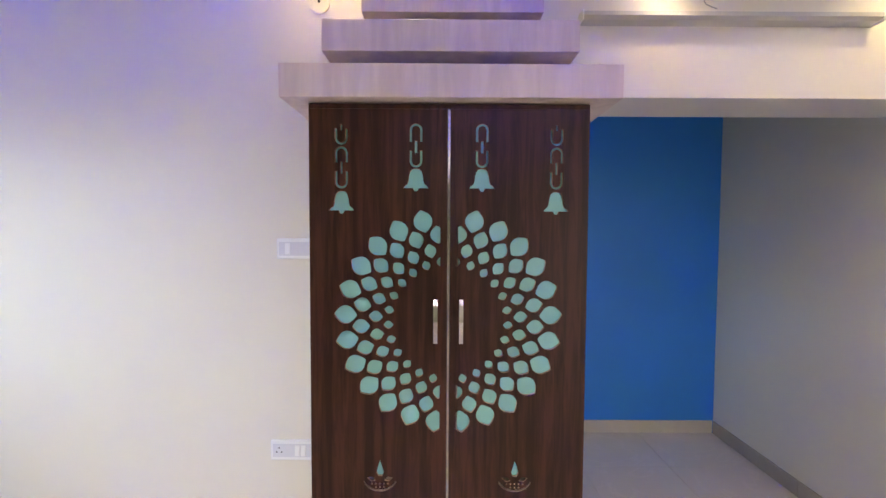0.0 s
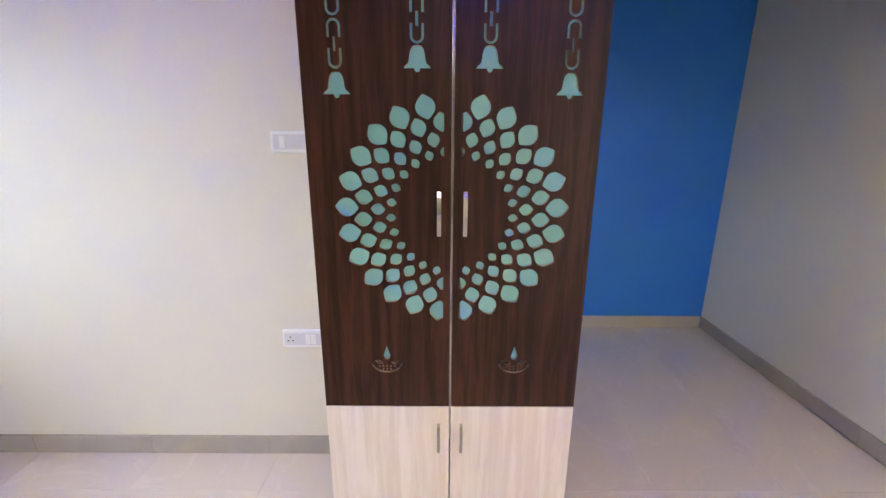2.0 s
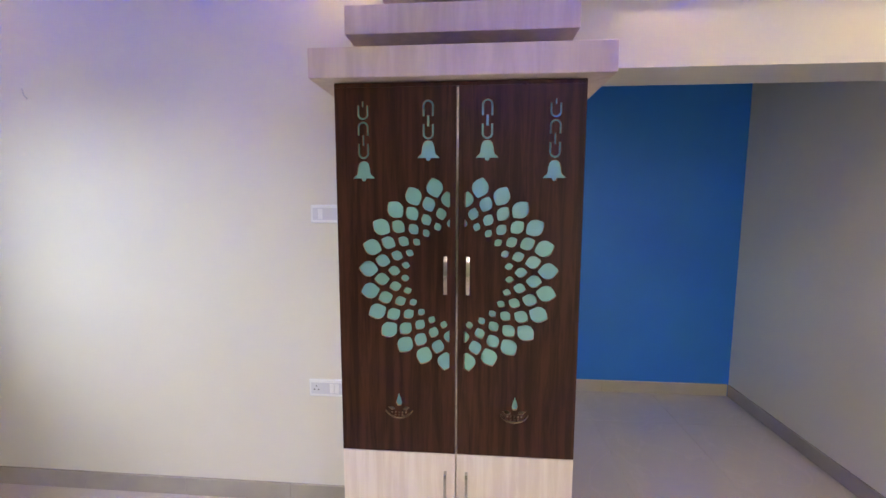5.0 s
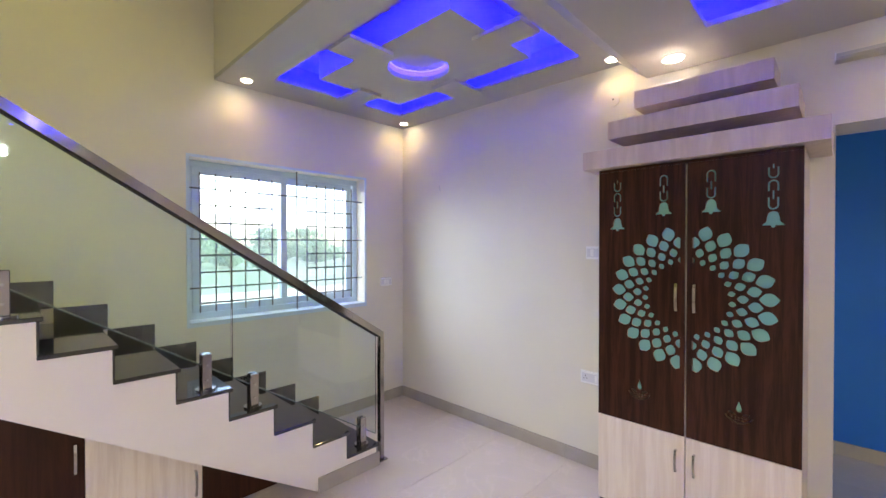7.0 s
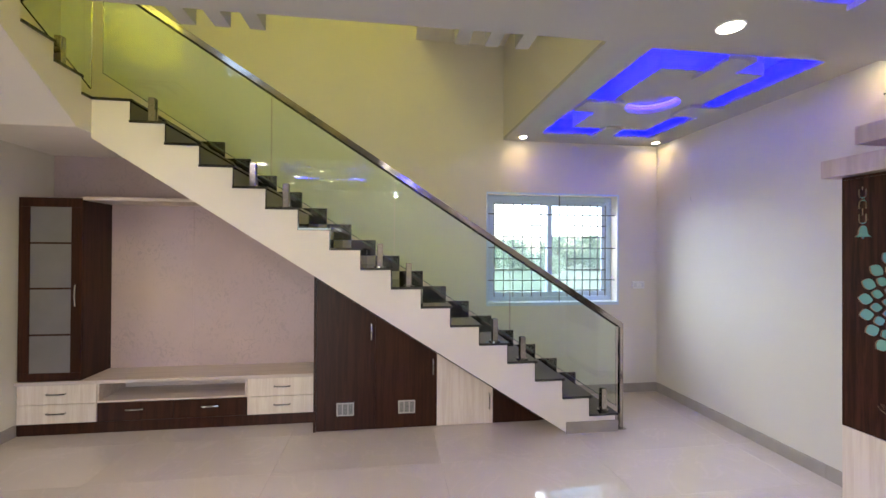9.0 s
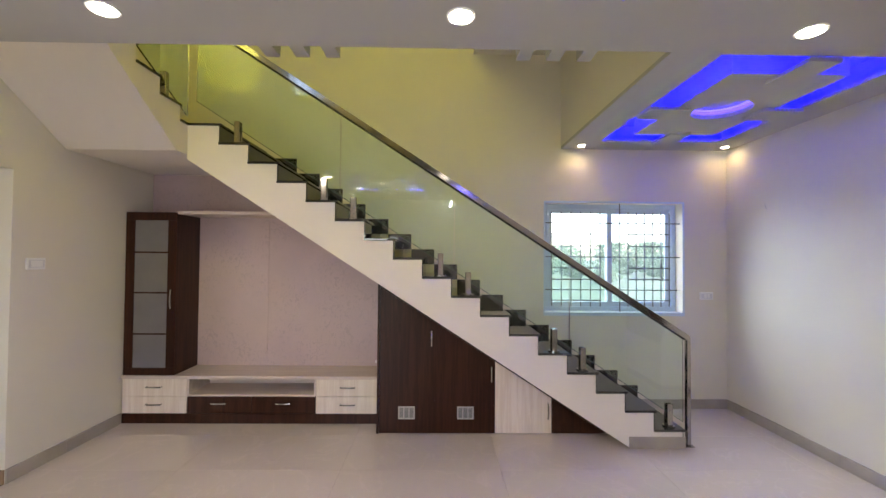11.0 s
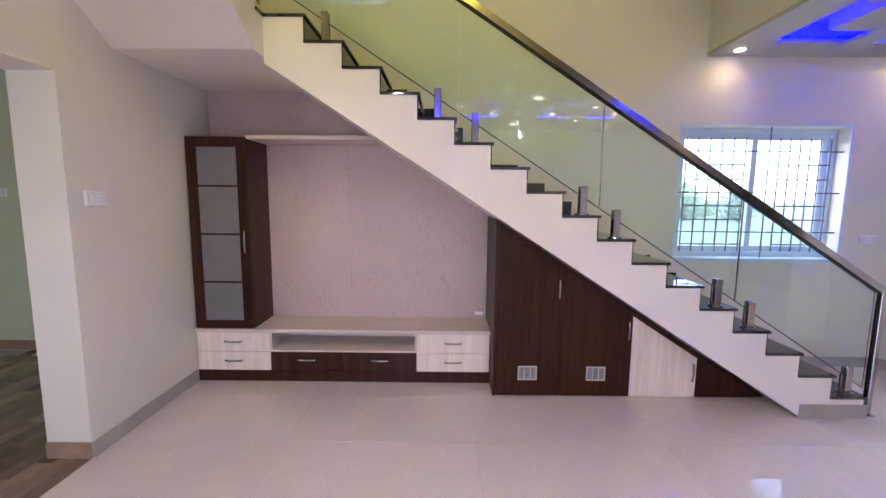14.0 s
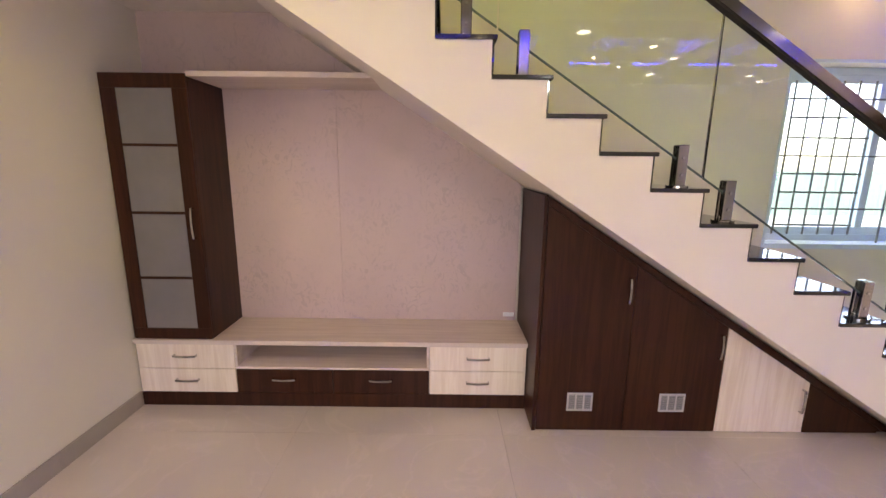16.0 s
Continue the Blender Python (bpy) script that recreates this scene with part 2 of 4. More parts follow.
GRASS = mat("field_grass", (0.095, 0.135, 0.08), 0.9, vary=0.25, scale=0.6)
EARTH = mat("dry_earth", (0.36, 0.31, 0.25), 0.9, vary=0.15, scale=0.8)
LEAF = mat("tree_leaves", (0.15, 0.21, 0.155), 0.6, vary=0.25, scale=2, piece=0.15)


def leafy(m):
    """Thin leaves let part of the light through."""
    nt = m.node_tree
    t = nt.nodes.new("ShaderNodeBsdfTranslucent")
    t.inputs["Color"].default_value = (0.30, 0.42, 0.26, 1)
    mix = nt.nodes.new("ShaderNodeMixShader")
    mix.inputs[0].default_value = 0.5
    nt.links.new(nt.nodes["Principled BSDF"].outputs[0], mix.inputs[1])
    nt.links.new(t.outputs[0], mix.inputs[2])
    nt.links.new(mix.outputs[0], nt.nodes["Material Output"].inputs[0])


def hazy(m, amount):
    """A pale veil on a pane, imitating haze and glare besides some dust."""
    nt = m.node_tree
    t = nt.nodes.new("ShaderNodeBsdfTranslucent")
    t.inputs["Color"].default_value = (0.86, 0.90, 0.92, 1)
    mix = nt.nodes.new("ShaderNodeMixShader")
    n = nt.nodes.new("ShaderNodeTexNoise")
    n.inputs["Scale"].default_value = 4.0
    mr = nt.nodes.new("ShaderNodeMapRange")
    mr.inputs["To Min"].default_value, mr.inputs["To Max"].default_value = amount * 0.7, amount * 1.3
    nt.links.new(n.outputs["Fac"], mr.inputs["Value"])
    nt.links.new(mr.outputs["Result"], mix.inputs[0])
    nt.links.new(nt.nodes["Principled BSDF"].outputs[0], mix.inputs[1])
    nt.links.new(t.outputs[0], mix.inputs[2])
    nt.links.new(mix.outputs[0], nt.nodes["Material Output"].inputs[0])


leafy(LEAF)
hazy(PANE, 0.03)
BARK = mat("tree_bark", (0.12, 0.09, 0.06), 0.9, vary=0.2)
PLANK = mat("wood_print_tile", (0.22, 0.15, 0.10), 0.25, vary=0.2, scale=9, piece=0.55)


# ---------------------------------------------------------------- builders
def box(bm, x0, x1, y0, y1, z0, z1, bevel=0.0, seg=1):
    vs = [bm.verts.new((x, y, z)) for x in (x0, x1) for y in (y0, y1) for z in (z0, z1)]
    fs = [bm.faces.new([vs[i] for i in q]) for q in
          ((0, 1, 3, 2), (4, 6, 7, 5), (0, 4, 5, 1), (2, 3, 7, 6), (0, 2, 6, 4), (1, 5, 7, 3))]
    if bevel:
        es = list({e for f in fs for e in f.edges})
        bmesh.ops.bevel(bm, geom=es, offset=bevel, segments=seg, affect="EDGES", profile=0.5)
    return bm


def boxes(*specs, bevel=0.0):
    bm = bmesh.new()
    for s in specs:
        box(bm, *s, bevel=bevel)
    return bm


def prism(bm, poly, axis, a0, a1):
    """A flat outline carried along one axis: outline in (y, z), (x, z) or (x, y)."""
    def at(p, a):
        return {"x": (a, p[0], p[1]), "y": (p[0], a, p[1]), "z": (p[0], p[1], a)}[axis]
    lo = [bm.verts.new(at(p, a0)) for p in poly]
    hi = [bm.verts.new(at(p, a1)) for p in poly]
    n = len(poly)
    bm.faces.new(lo)
    bm.faces.new(hi[::-1])
    for i in range(n):
        bm.faces.new((lo[i], hi[i], hi[(i + 1) % n], lo[(i + 1) % n]))
    bmesh.ops.recalc_face_normals(bm, faces=bm.faces)
    return bm


def cyl(bm, c, r, h, axis="z", n=24, r2=None):
    m = {"z": Matrix(), "x": Matrix.Rotation(radians(90), 4, "Y"), "y": Matrix.Rotation(radians(-90), 4, "X")}[axis]
    bmesh.ops.create_cone(bm, cap_ends=True, segments=n, radius1=r, radius2=r if r2 is None else r2, depth=h,
                          matrix=Matrix.Translation(c) @ m)
    return bm


def tube(bm, pts, w, d, side):
    """A bar of w x d section swept along a line of points; side: the direction of its width."""
    side = Vector(side).normalized()
    rings = []
    for i, p in enumerate(pts):
        p = Vector(p)
        t = (Vector(pts[min(i + 1, len(pts) - 1)]) - Vector(pts[max(i - 1, 0)])).normalized()
        nrm = t.cross(side).normalized()
        rings.append([bm.verts.new(p + side * a * w / 2 + nrm * b * d / 2) for a, b in ((-1, -1), (1, -1), (1, 1), (-1, 1))])
    for a, b in zip(rings, rings[1:]):
        for k in range(4):
            bm.faces.new((a[k], a[(k + 1) % 4], b[(k + 1) % 4], b[k]))
    bm.faces.new(rings[0][::-1])
    bm.faces.new(rings[-1])
    bmesh.ops.recalc_face_normals(bm, faces=bm.faces)
    return bm


def mesh_of(name, bm, material):
    me = bpy.data.meshes.new(name)
    bm.to_mesh(me)
    bm.free()
    me.materials.append(material)
    return me


def part(name, bm, material, parent=None, label="", smooth=False):
    ob = new(name, mesh_of(name, bm, material))
    if smooth:
        for f in ob.data.polygons:
            f.use_smooth = True
    if parent:
        ob.parent = parent
        ob.matrix_parent_inverse = parent.matrix_world.inverted()
    if label:
        ob["label"] = label
    return ob


def struct(name, bm, material, label="", category=""):
    return tagged(part(name, bm, material), label or name.replace("_", " "), category or name.split("_")[0], kind="structure")


def thing(name, at, label, category, group=""):
    ob = new(name)
    ob.empty_display_size = 0.1
    ob.matrix_world = Matrix.Translation(at)
    return tagged(ob, label, category, group)

# ---------------------------------------------------------------- the plan
XW, XE = -2.77, 2.24           # window wall, east wall (inner faces)
YN, YS = 1.732, -4.55           # cabinet wall, south wall (inner faces)
ZT, ZH, ZU = 2.852, 2.71, 5.7  # ceiling round the tray, hall ceiling, upper ceiling
XH = -0.30                     # edge of the hall ceiling
YV = -0.12                     # edge of the stairwell
WY0, WY1, WZ0, WZ1 = -0.29, 1.236, 1.035, 2.255
RISE, RUN, Y0 = 0.1636, 0.2525, 0.667
XS = -1.81                     # open side of the stair

# walls
struct("wall_west", boxes((XW - 0.23, XW, YS - 0.23, WY0, -0.1, 2.9), (XW - 0.23, XW, WY1, YN + 0.23, -0.1, 2.9),
       (XW - 0.23, XW, WY0, WY1, -0.1, WZ0), (XW - 0.23, XW, WY0, WY1, WZ1, 2.9)), PAINT, "cream painted wall with a window beside the stair", "wall")
struct("wall_west_upper", boxes((XW - 0.23, XW, YS - 0.23, YN + 0.23, 2.9, ZU)), PAINT, "cream painted upper stairwell wall", "wall")
struct("wall_north", boxes((XW, 0.603, YN, YN + 0.23, -0.1, ZT + 0.15), (0.603, XE, YN, YN + 0.30, 2.224, ZT + 0.15)), PAINT,
       "cream painted wall with a beam over the passage", "wall")
# The low opening at y -3.4 to -2.4 is invented for the hall fill.
struct("wall_east", boxes((XE, XE + 0.2, YS - 0.23, -3.4, -0.1, 4.2), (XE, XE + 0.2, -2.4, 3.5, -0.1, 4.2), (XE, XE + 0.2, -3.4, -2.4, 2.1, 4.2), (XE, XE + 0.2, YS - 0.23, -4.3, 4.2, ZU), (XE, XE + 0.2, -3.3, 3.5, 4.2, ZU),
       (XE, XE + 0.2, -4.3, -3.3, 4.2, 4.65), (XE, XE + 0.2, -4.3, -3.3, 5.5, ZU)), PAINT, "cream painted side wall", "wall")
struct("wall_blue", boxes((-0.6, XE, 3.23, 3.43, -0.1, ZT)), BLUE, "deep blue painted wall at the end of the passage", "wall")
# The small opening is unseen, added to hold the passage fill lamp.
struct("wall_passage", boxes((-0.8, -0.6, YN + 0.23, 2.75, -0.1, ZT), (-0.8, -0.6, 3.15, 3.43, -0.1, ZT), (-0.8, -0.6, 2.75, 3.15, -0.1, 1.2), (-0.8, -0.6, 2.75, 3.15, 1.7, ZT)), PAINT, "cream passage wall with an unseen opening added for a fill lamp", "wall")
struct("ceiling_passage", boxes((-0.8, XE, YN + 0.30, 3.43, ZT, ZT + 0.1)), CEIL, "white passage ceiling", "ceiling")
XJ = -1.243
struct("wall_south", boxes((XW, XJ, YS - 0.27, YS, -0.1, ZU), (XJ, 0.3, YS - 0.27, YS, 2.25, ZU), (0.3, XE, YS - 0.27, YS, -0.1, ZU)), PAINT,
       "cream painted wall with an open doorway", "wall")
# upper floor round the stairwell
struct("wall_stairwell", boxes((XW, XH - 0.02, YV, YV + 0.15, ZT + 0.03, ZU)), PAINT, "cream painted wall over the stairwell edge", "wall")
struct("wall_upper_north", boxes((XH - 0.02, XE, YV, YV + 0.15, 3.0, ZU)), PAINT, "cream painted upper wall", "wall")
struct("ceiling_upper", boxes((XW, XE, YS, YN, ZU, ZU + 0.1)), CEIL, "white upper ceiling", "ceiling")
struct("upper_floor", boxes((XH - 0.02, XE, YS, YN, 2.92, 3.0)), TILE, "upper floor slab", "floor")
# East of the stairwell the slab is unseen, lengthened to block the upper lamp.
struct("loft_slab", boxes((XW, XE, -1.10, YV, 3.90, 4.03)), PAINT, "cream loft slab high in the stairwell", "slab")

# doorway room
struct("room_wall_west", boxes((-3.2, -3.0, -8.0, YS - 0.27, -0.1, 2.8)), GREENP, "pale green wall of the next room", "wall")
struct("room_wall_south", boxes((-3.2, 1.5, -8.2, -8.0, -0.1, 2.8)), GREENP, "pale green wall of the next room", "wall")
# The gap in this wall is made only for the room's fill lamp.
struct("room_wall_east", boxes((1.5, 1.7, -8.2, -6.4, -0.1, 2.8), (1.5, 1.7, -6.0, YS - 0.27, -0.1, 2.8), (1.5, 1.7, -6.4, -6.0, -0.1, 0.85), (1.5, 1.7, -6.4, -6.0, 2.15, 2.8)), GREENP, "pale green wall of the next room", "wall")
struct("room_ceiling", boxes((-3.2, 1.7, -8.2, YS - 0.27, 2.8, 2.9)), CEIL, "white ceiling of the next room", "ceiling")

# ceilings
TX0, TX1, TY0, TY1 = -2.44, -0.62, 0.195, 1.42
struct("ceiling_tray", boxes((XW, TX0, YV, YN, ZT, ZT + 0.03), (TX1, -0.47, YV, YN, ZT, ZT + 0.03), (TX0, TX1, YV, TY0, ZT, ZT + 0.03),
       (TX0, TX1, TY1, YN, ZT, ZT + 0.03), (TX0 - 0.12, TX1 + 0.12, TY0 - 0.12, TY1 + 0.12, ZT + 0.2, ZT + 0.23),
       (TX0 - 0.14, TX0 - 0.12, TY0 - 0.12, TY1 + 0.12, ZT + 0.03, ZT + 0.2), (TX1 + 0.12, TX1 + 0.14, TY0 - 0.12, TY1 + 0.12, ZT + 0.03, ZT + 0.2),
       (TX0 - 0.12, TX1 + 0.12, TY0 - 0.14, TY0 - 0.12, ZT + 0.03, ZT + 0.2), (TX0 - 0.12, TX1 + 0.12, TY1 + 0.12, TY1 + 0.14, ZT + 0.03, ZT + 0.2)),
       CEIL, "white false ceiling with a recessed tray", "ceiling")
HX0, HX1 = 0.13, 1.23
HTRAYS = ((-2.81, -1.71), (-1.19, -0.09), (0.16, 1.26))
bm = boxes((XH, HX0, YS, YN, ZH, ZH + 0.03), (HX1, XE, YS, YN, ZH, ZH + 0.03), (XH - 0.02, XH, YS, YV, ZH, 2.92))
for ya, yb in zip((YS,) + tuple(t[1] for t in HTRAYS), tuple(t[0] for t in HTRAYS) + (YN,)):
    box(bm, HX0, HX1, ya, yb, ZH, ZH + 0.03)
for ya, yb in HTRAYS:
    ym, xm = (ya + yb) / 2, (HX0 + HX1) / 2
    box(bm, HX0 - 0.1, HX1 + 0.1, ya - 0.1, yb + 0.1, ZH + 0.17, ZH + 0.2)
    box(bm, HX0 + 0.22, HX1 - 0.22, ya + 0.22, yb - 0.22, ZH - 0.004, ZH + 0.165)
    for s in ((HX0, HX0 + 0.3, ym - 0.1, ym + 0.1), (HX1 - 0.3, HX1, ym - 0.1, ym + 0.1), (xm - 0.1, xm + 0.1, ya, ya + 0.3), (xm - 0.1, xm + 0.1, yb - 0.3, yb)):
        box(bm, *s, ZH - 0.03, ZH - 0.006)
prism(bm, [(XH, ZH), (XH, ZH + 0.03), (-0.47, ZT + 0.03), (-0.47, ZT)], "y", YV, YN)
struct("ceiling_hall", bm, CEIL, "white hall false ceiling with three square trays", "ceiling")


def dome_panel():
    """Dropped panel of the tray: a plate with a round recess, and bridging plates at its four sides."""
    bm = bmesh.new()
    x0, x1, y0, y1, z0, z1 = -2.19, -0.855, 0.42, 1.20, ZT - 0.004, ZT + 0.185
    c, r, n = Vector((-1.52, 0.81)), 0.215, 48
    def rim(a):
        d = Vector((math.cos(a), math.sin(a)))
        k = min(((x1 if d.x > 0 else x0) - c.x) / d.x if abs(d.x) > 1e-6 else 9, ((y1 if d.y > 0 else y0) - c.y) / d.y if abs(d.y) > 1e-6 else 9)
        return c + d * k
    angles = sorted([2 * math.pi * i / n for i in range(n)] + [math.atan2(y - c.y, x - c.x) % (2 * math.pi) for x in (x0, x1) for y in (y0, y1)])
    ins = [c + Vector((math.cos(a), math.sin(a))) * r for a in angles]
    outs = [rim(a) for a in angles]
    k = len(angles)
    v = {}
    for i in range(k):
        v[i, 0] = bm.verts.new((*ins[i], z0))
        v[i, 1] = bm.verts.new((*outs[i], z0))
        v[i, 2] = bm.verts.new((*outs[i], z1))
        v[i, 3] = bm.verts.new((*ins[i], ZT + 0.075))
    for i in range(k):
        j = (i + 1) % k
        for a, b in ((0, 1), (1, 2), (3, 0)):
            bm.faces.new((v[i, a], v[i, b], v[j, b], v[j, a]))
    bm.faces.new([v[i, 3] for i in range(k)])
    bmesh.ops.recalc_face_normals(bm, faces=bm.faces)
    for s in ((TX0 - 0.0, x0 + 0.1, 0.72, 0.92), (x1 - 0.1, TX1 - 0.0, 0.72, 0.92), (-1.68, -1.44, TY0, y0 + 0.1), (-1.68, -1.44, y1 - 0.1, TY1)):
        box(bm, *s, ZT - 0.03, ZT - 0.006)
    return bm


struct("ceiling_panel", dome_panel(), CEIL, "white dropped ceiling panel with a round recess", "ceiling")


def led_strip(name, x0, x1, y0, y1, z):
    strip = thing(name, (x0, y0, z), "glowing blue strip light hidden in the ceiling tray", "strip light", "blue strip lights")
    for s in ((x0, x1, y0, y0 + 0.012), (x0, x1, y1 - 0.012, y1), (x0, x0 + 0.012, y0 + 0.014, y1 - 0.014), (x1 - 0.012, x1, y0 + 0.014, y1 - 0.014)):
        part("led_tape", boxes((*s, z, z + 0.02)), LED, strip)


led_strip("led_strip", TX0 - 0.1, TX1 + 0.1, TY0 - 0.1, TY1 + 0.1, ZT + 0.035)
for ya, yb in HTRAYS:
    led_strip("led_strip", HX0 - 0.08, HX1 + 0.08, ya - 0.08, yb + 0.08, ZH + 0.035)
ring = thing("led_ring", (-1.52, 0.81, ZT), "violet-blue ring light round the ceiling recess", "strip light", "blue strip lights")
bm = bmesh.new()
for i in range(48):
    a = 2 * math.pi * i / 48
    b = 2 * math.pi * (i + 1) / 48
    q = []
    for z in (ZT + 0.03, ZT + 0.06):
        for t_ in (a, b):
            q.append(bm.verts.new((-1.52 + 0.213 * math.cos(t_), 0.81 + 0.213 * math.sin(t_), z)))
    bm.faces.new((q[0], q[1], q[3], q[2]))
part("led_tape", bm, glow("violet_led", (0.24, 0.14, 1.0), 0.2), ring)
bm = bmesh.new()
for i in range(48):
    a, b = 2 * math.pi * i / 48, 2 * math.pi * (i + 1) / 48
    bm.faces.new([bm.verts.new((-1.52 + 0.2135 * math.cos(t_), 0.81 + 0.2135 * math.sin(t_), z)) for t_, z in ((a, ZT + 0.062), (b, ZT + 0.062), (b, ZT + 0.073), (a, ZT + 0.073))])
part("led_tape", bm, glow("blue_ring_led", (0.02, 0.012, 1.0), 5.0), ring)

# decorative ceiling beams at the stairwell edge
for y in (-2.58, -2.385, -2.185, -0.925, -0.725, -0.52):
    b_ = thing("ceiling_beam", (XH - 0.3, y, 2.96), "short white plaster beam end projecting over the stairwell", "beam", "beam ends at the stairwell")
    part("beam_end", boxes((-0.95, XH - 0.022, y - 0.046, y + 0.046, 2.955, 3.11), bevel=0.003), CEIL, b_)


def downlight(x, y, z, r, lens, energy, color, spread=150):
    d = thing("downlight", (x, y, z), "round recessed downlight glowing in the false ceiling", "downlight", "ceiling downlights")
    bm = bmesh.new()
    cyl(bm, (x, y, z - 0.003), r + 0.012, 0.006, n=32)
    part("trim_ring", bm, PLASTIC, d)
    bm = bmesh.new()
    cyl(bm, (x, y, z - 0.008), r, 0.004, n=32)
    part("lens", bm, lens, d, "glowing lens")
    lamp("downlight_light", "AREA", look((x, y, z - 0.02), (x, y, 0)), energy, color, r * 2, spread=spread)


for x, y in ((-2.6, 0.05), (-2.6, 1.60), (-0.48, 1.60)):
    downlight(x, y, ZT, 0.035, LAMPW, 0.10, (1.0, 0.62, 0.16))
for x, y, e, sp in ((-0.09, 1.52, 0.12, 80), (-0.10, 0.25, 0.3, 80), (-0.03, -1.39, 0.5, 110), (-0.02, -2.95, 2.9, 165),
                    (1.62, 1.23, 0.25, 150), (1.6, -0.04, 0.6, 150), (1.6, -1.42, 0.8, 150), (1.5, -2.93, 1.0, 150)):
    downlight(x, y, ZH, 0.053, LAMPN, e, (1.0, 0.80, 0.58) if x > 1 or y < -2 else WHITE_L, sp)
for ya, yb in HTRAYS[:2]:
    ym = (ya + yb) / 2
    for x, y in ((0.27, ym), (1.09, ym), (0.68, ya + 0.14), (0.68, yb - 0.14)):
        downlight(x, y, ZH - 0.03, 0.032, LAMPW, 0.05, WARM)
for x in (0.95, 1.92):
    downlight(x, 1.57, ZH, 0.035, LAMPW, 0.07, (1.0, 0.62, 0.22))
bulb = thing("ceiling_bulb", (1.98, -1.24, ZH), "glowing white bulb in a holder on the hall ceiling", "bulb")
part("holder", cyl(bmesh.new(), (1.98, -1.24, ZH - 0.02), 0.022, 0.04, n=20), PLASTIC, bulb)
bm = bmesh.new()
bmesh.ops.create_uvsphere(bm, u_segments=20, v_segments=12, radius=0.032, matrix=Matrix.Translation((1.98, -1.24, ZH - 0.068)))
part("globe", bm, glow("cool_bulb", (0.86, 1.0, 0.95), 4.0), bulb, "glowing globe", smooth=True)
d_ = lamp("ceiling_bulb_light", "POINT", Matrix.Translation((1.98, -1.24, ZH - 0.13)), 0.8, (0.95, 1.0, 0.92))
d_.data.shadow_soft_size = 0.03

# skirting
SK = 0.1
def skirting(name, axis, a, b, at, depth, material, label, first=0.6):
    """A skirting of tiles, each 0.6 m long, along x or y from a to b."""
    base = tagged(new(name), label, "skirting", kind="structure")
    p = a
    while p < b - 0.01:
        q = min(b, p + (first if p == a else 0.6))
        s_ = (p, q - 0.0015, *sorted((at, at + depth))) if axis == "x" else (*sorted((at, at + depth)), p, q - 0.0015)
        part("skirting_tile", box(bmesh.new(), *s_, 0, SK, bevel=0.001), material, base)
        p = q


skirting("baseboard_west", "y", 0.70, YN, XW, 0.014, SKIRT, "grey-beige tile skirting under the window")
skirting("baseboard_north", "x", XW + 0.014, -0.432, YN, -0.014, SKIRT, "grey-beige tile skirting", 0.68)
skirting("baseboard_jamb", "x", 0.51, 0.603, YN, -0.014, SKIRT, "grey-beige tile skirting")
skirting("baseboard_east", "y", -2.4, 3.216, XE, -0.014, SKIRT, "grey-beige tile skirting")
skirting("baseboard_blue", "x", -0.6, XE - 0.014, 3.23, -0.014, CREAMSK, "cream tile skirting under the blue wall")
skirting("baseboard_south", "x", -2.32, XJ, YS, 0.014, SKIRT, "grey-beige tile skirting")
struct("baseboard_doorway", boxes((XJ, XJ + 0.012, YS - 0.27, YS, 0, SK)), PLANK, "brown wood-print skirting in the doorway", "skirting")
struct("baseboard_room", boxes((-3.0, -2.988, -8.0, YS - 0.27, 0, SK)), PLANK, "brown wood-print skirting", "skirting")

# ---------------------------------------------------------------- window
win = tagged(new("window_1"), "white sliding window with a grey security grille", "window", kind="structure")


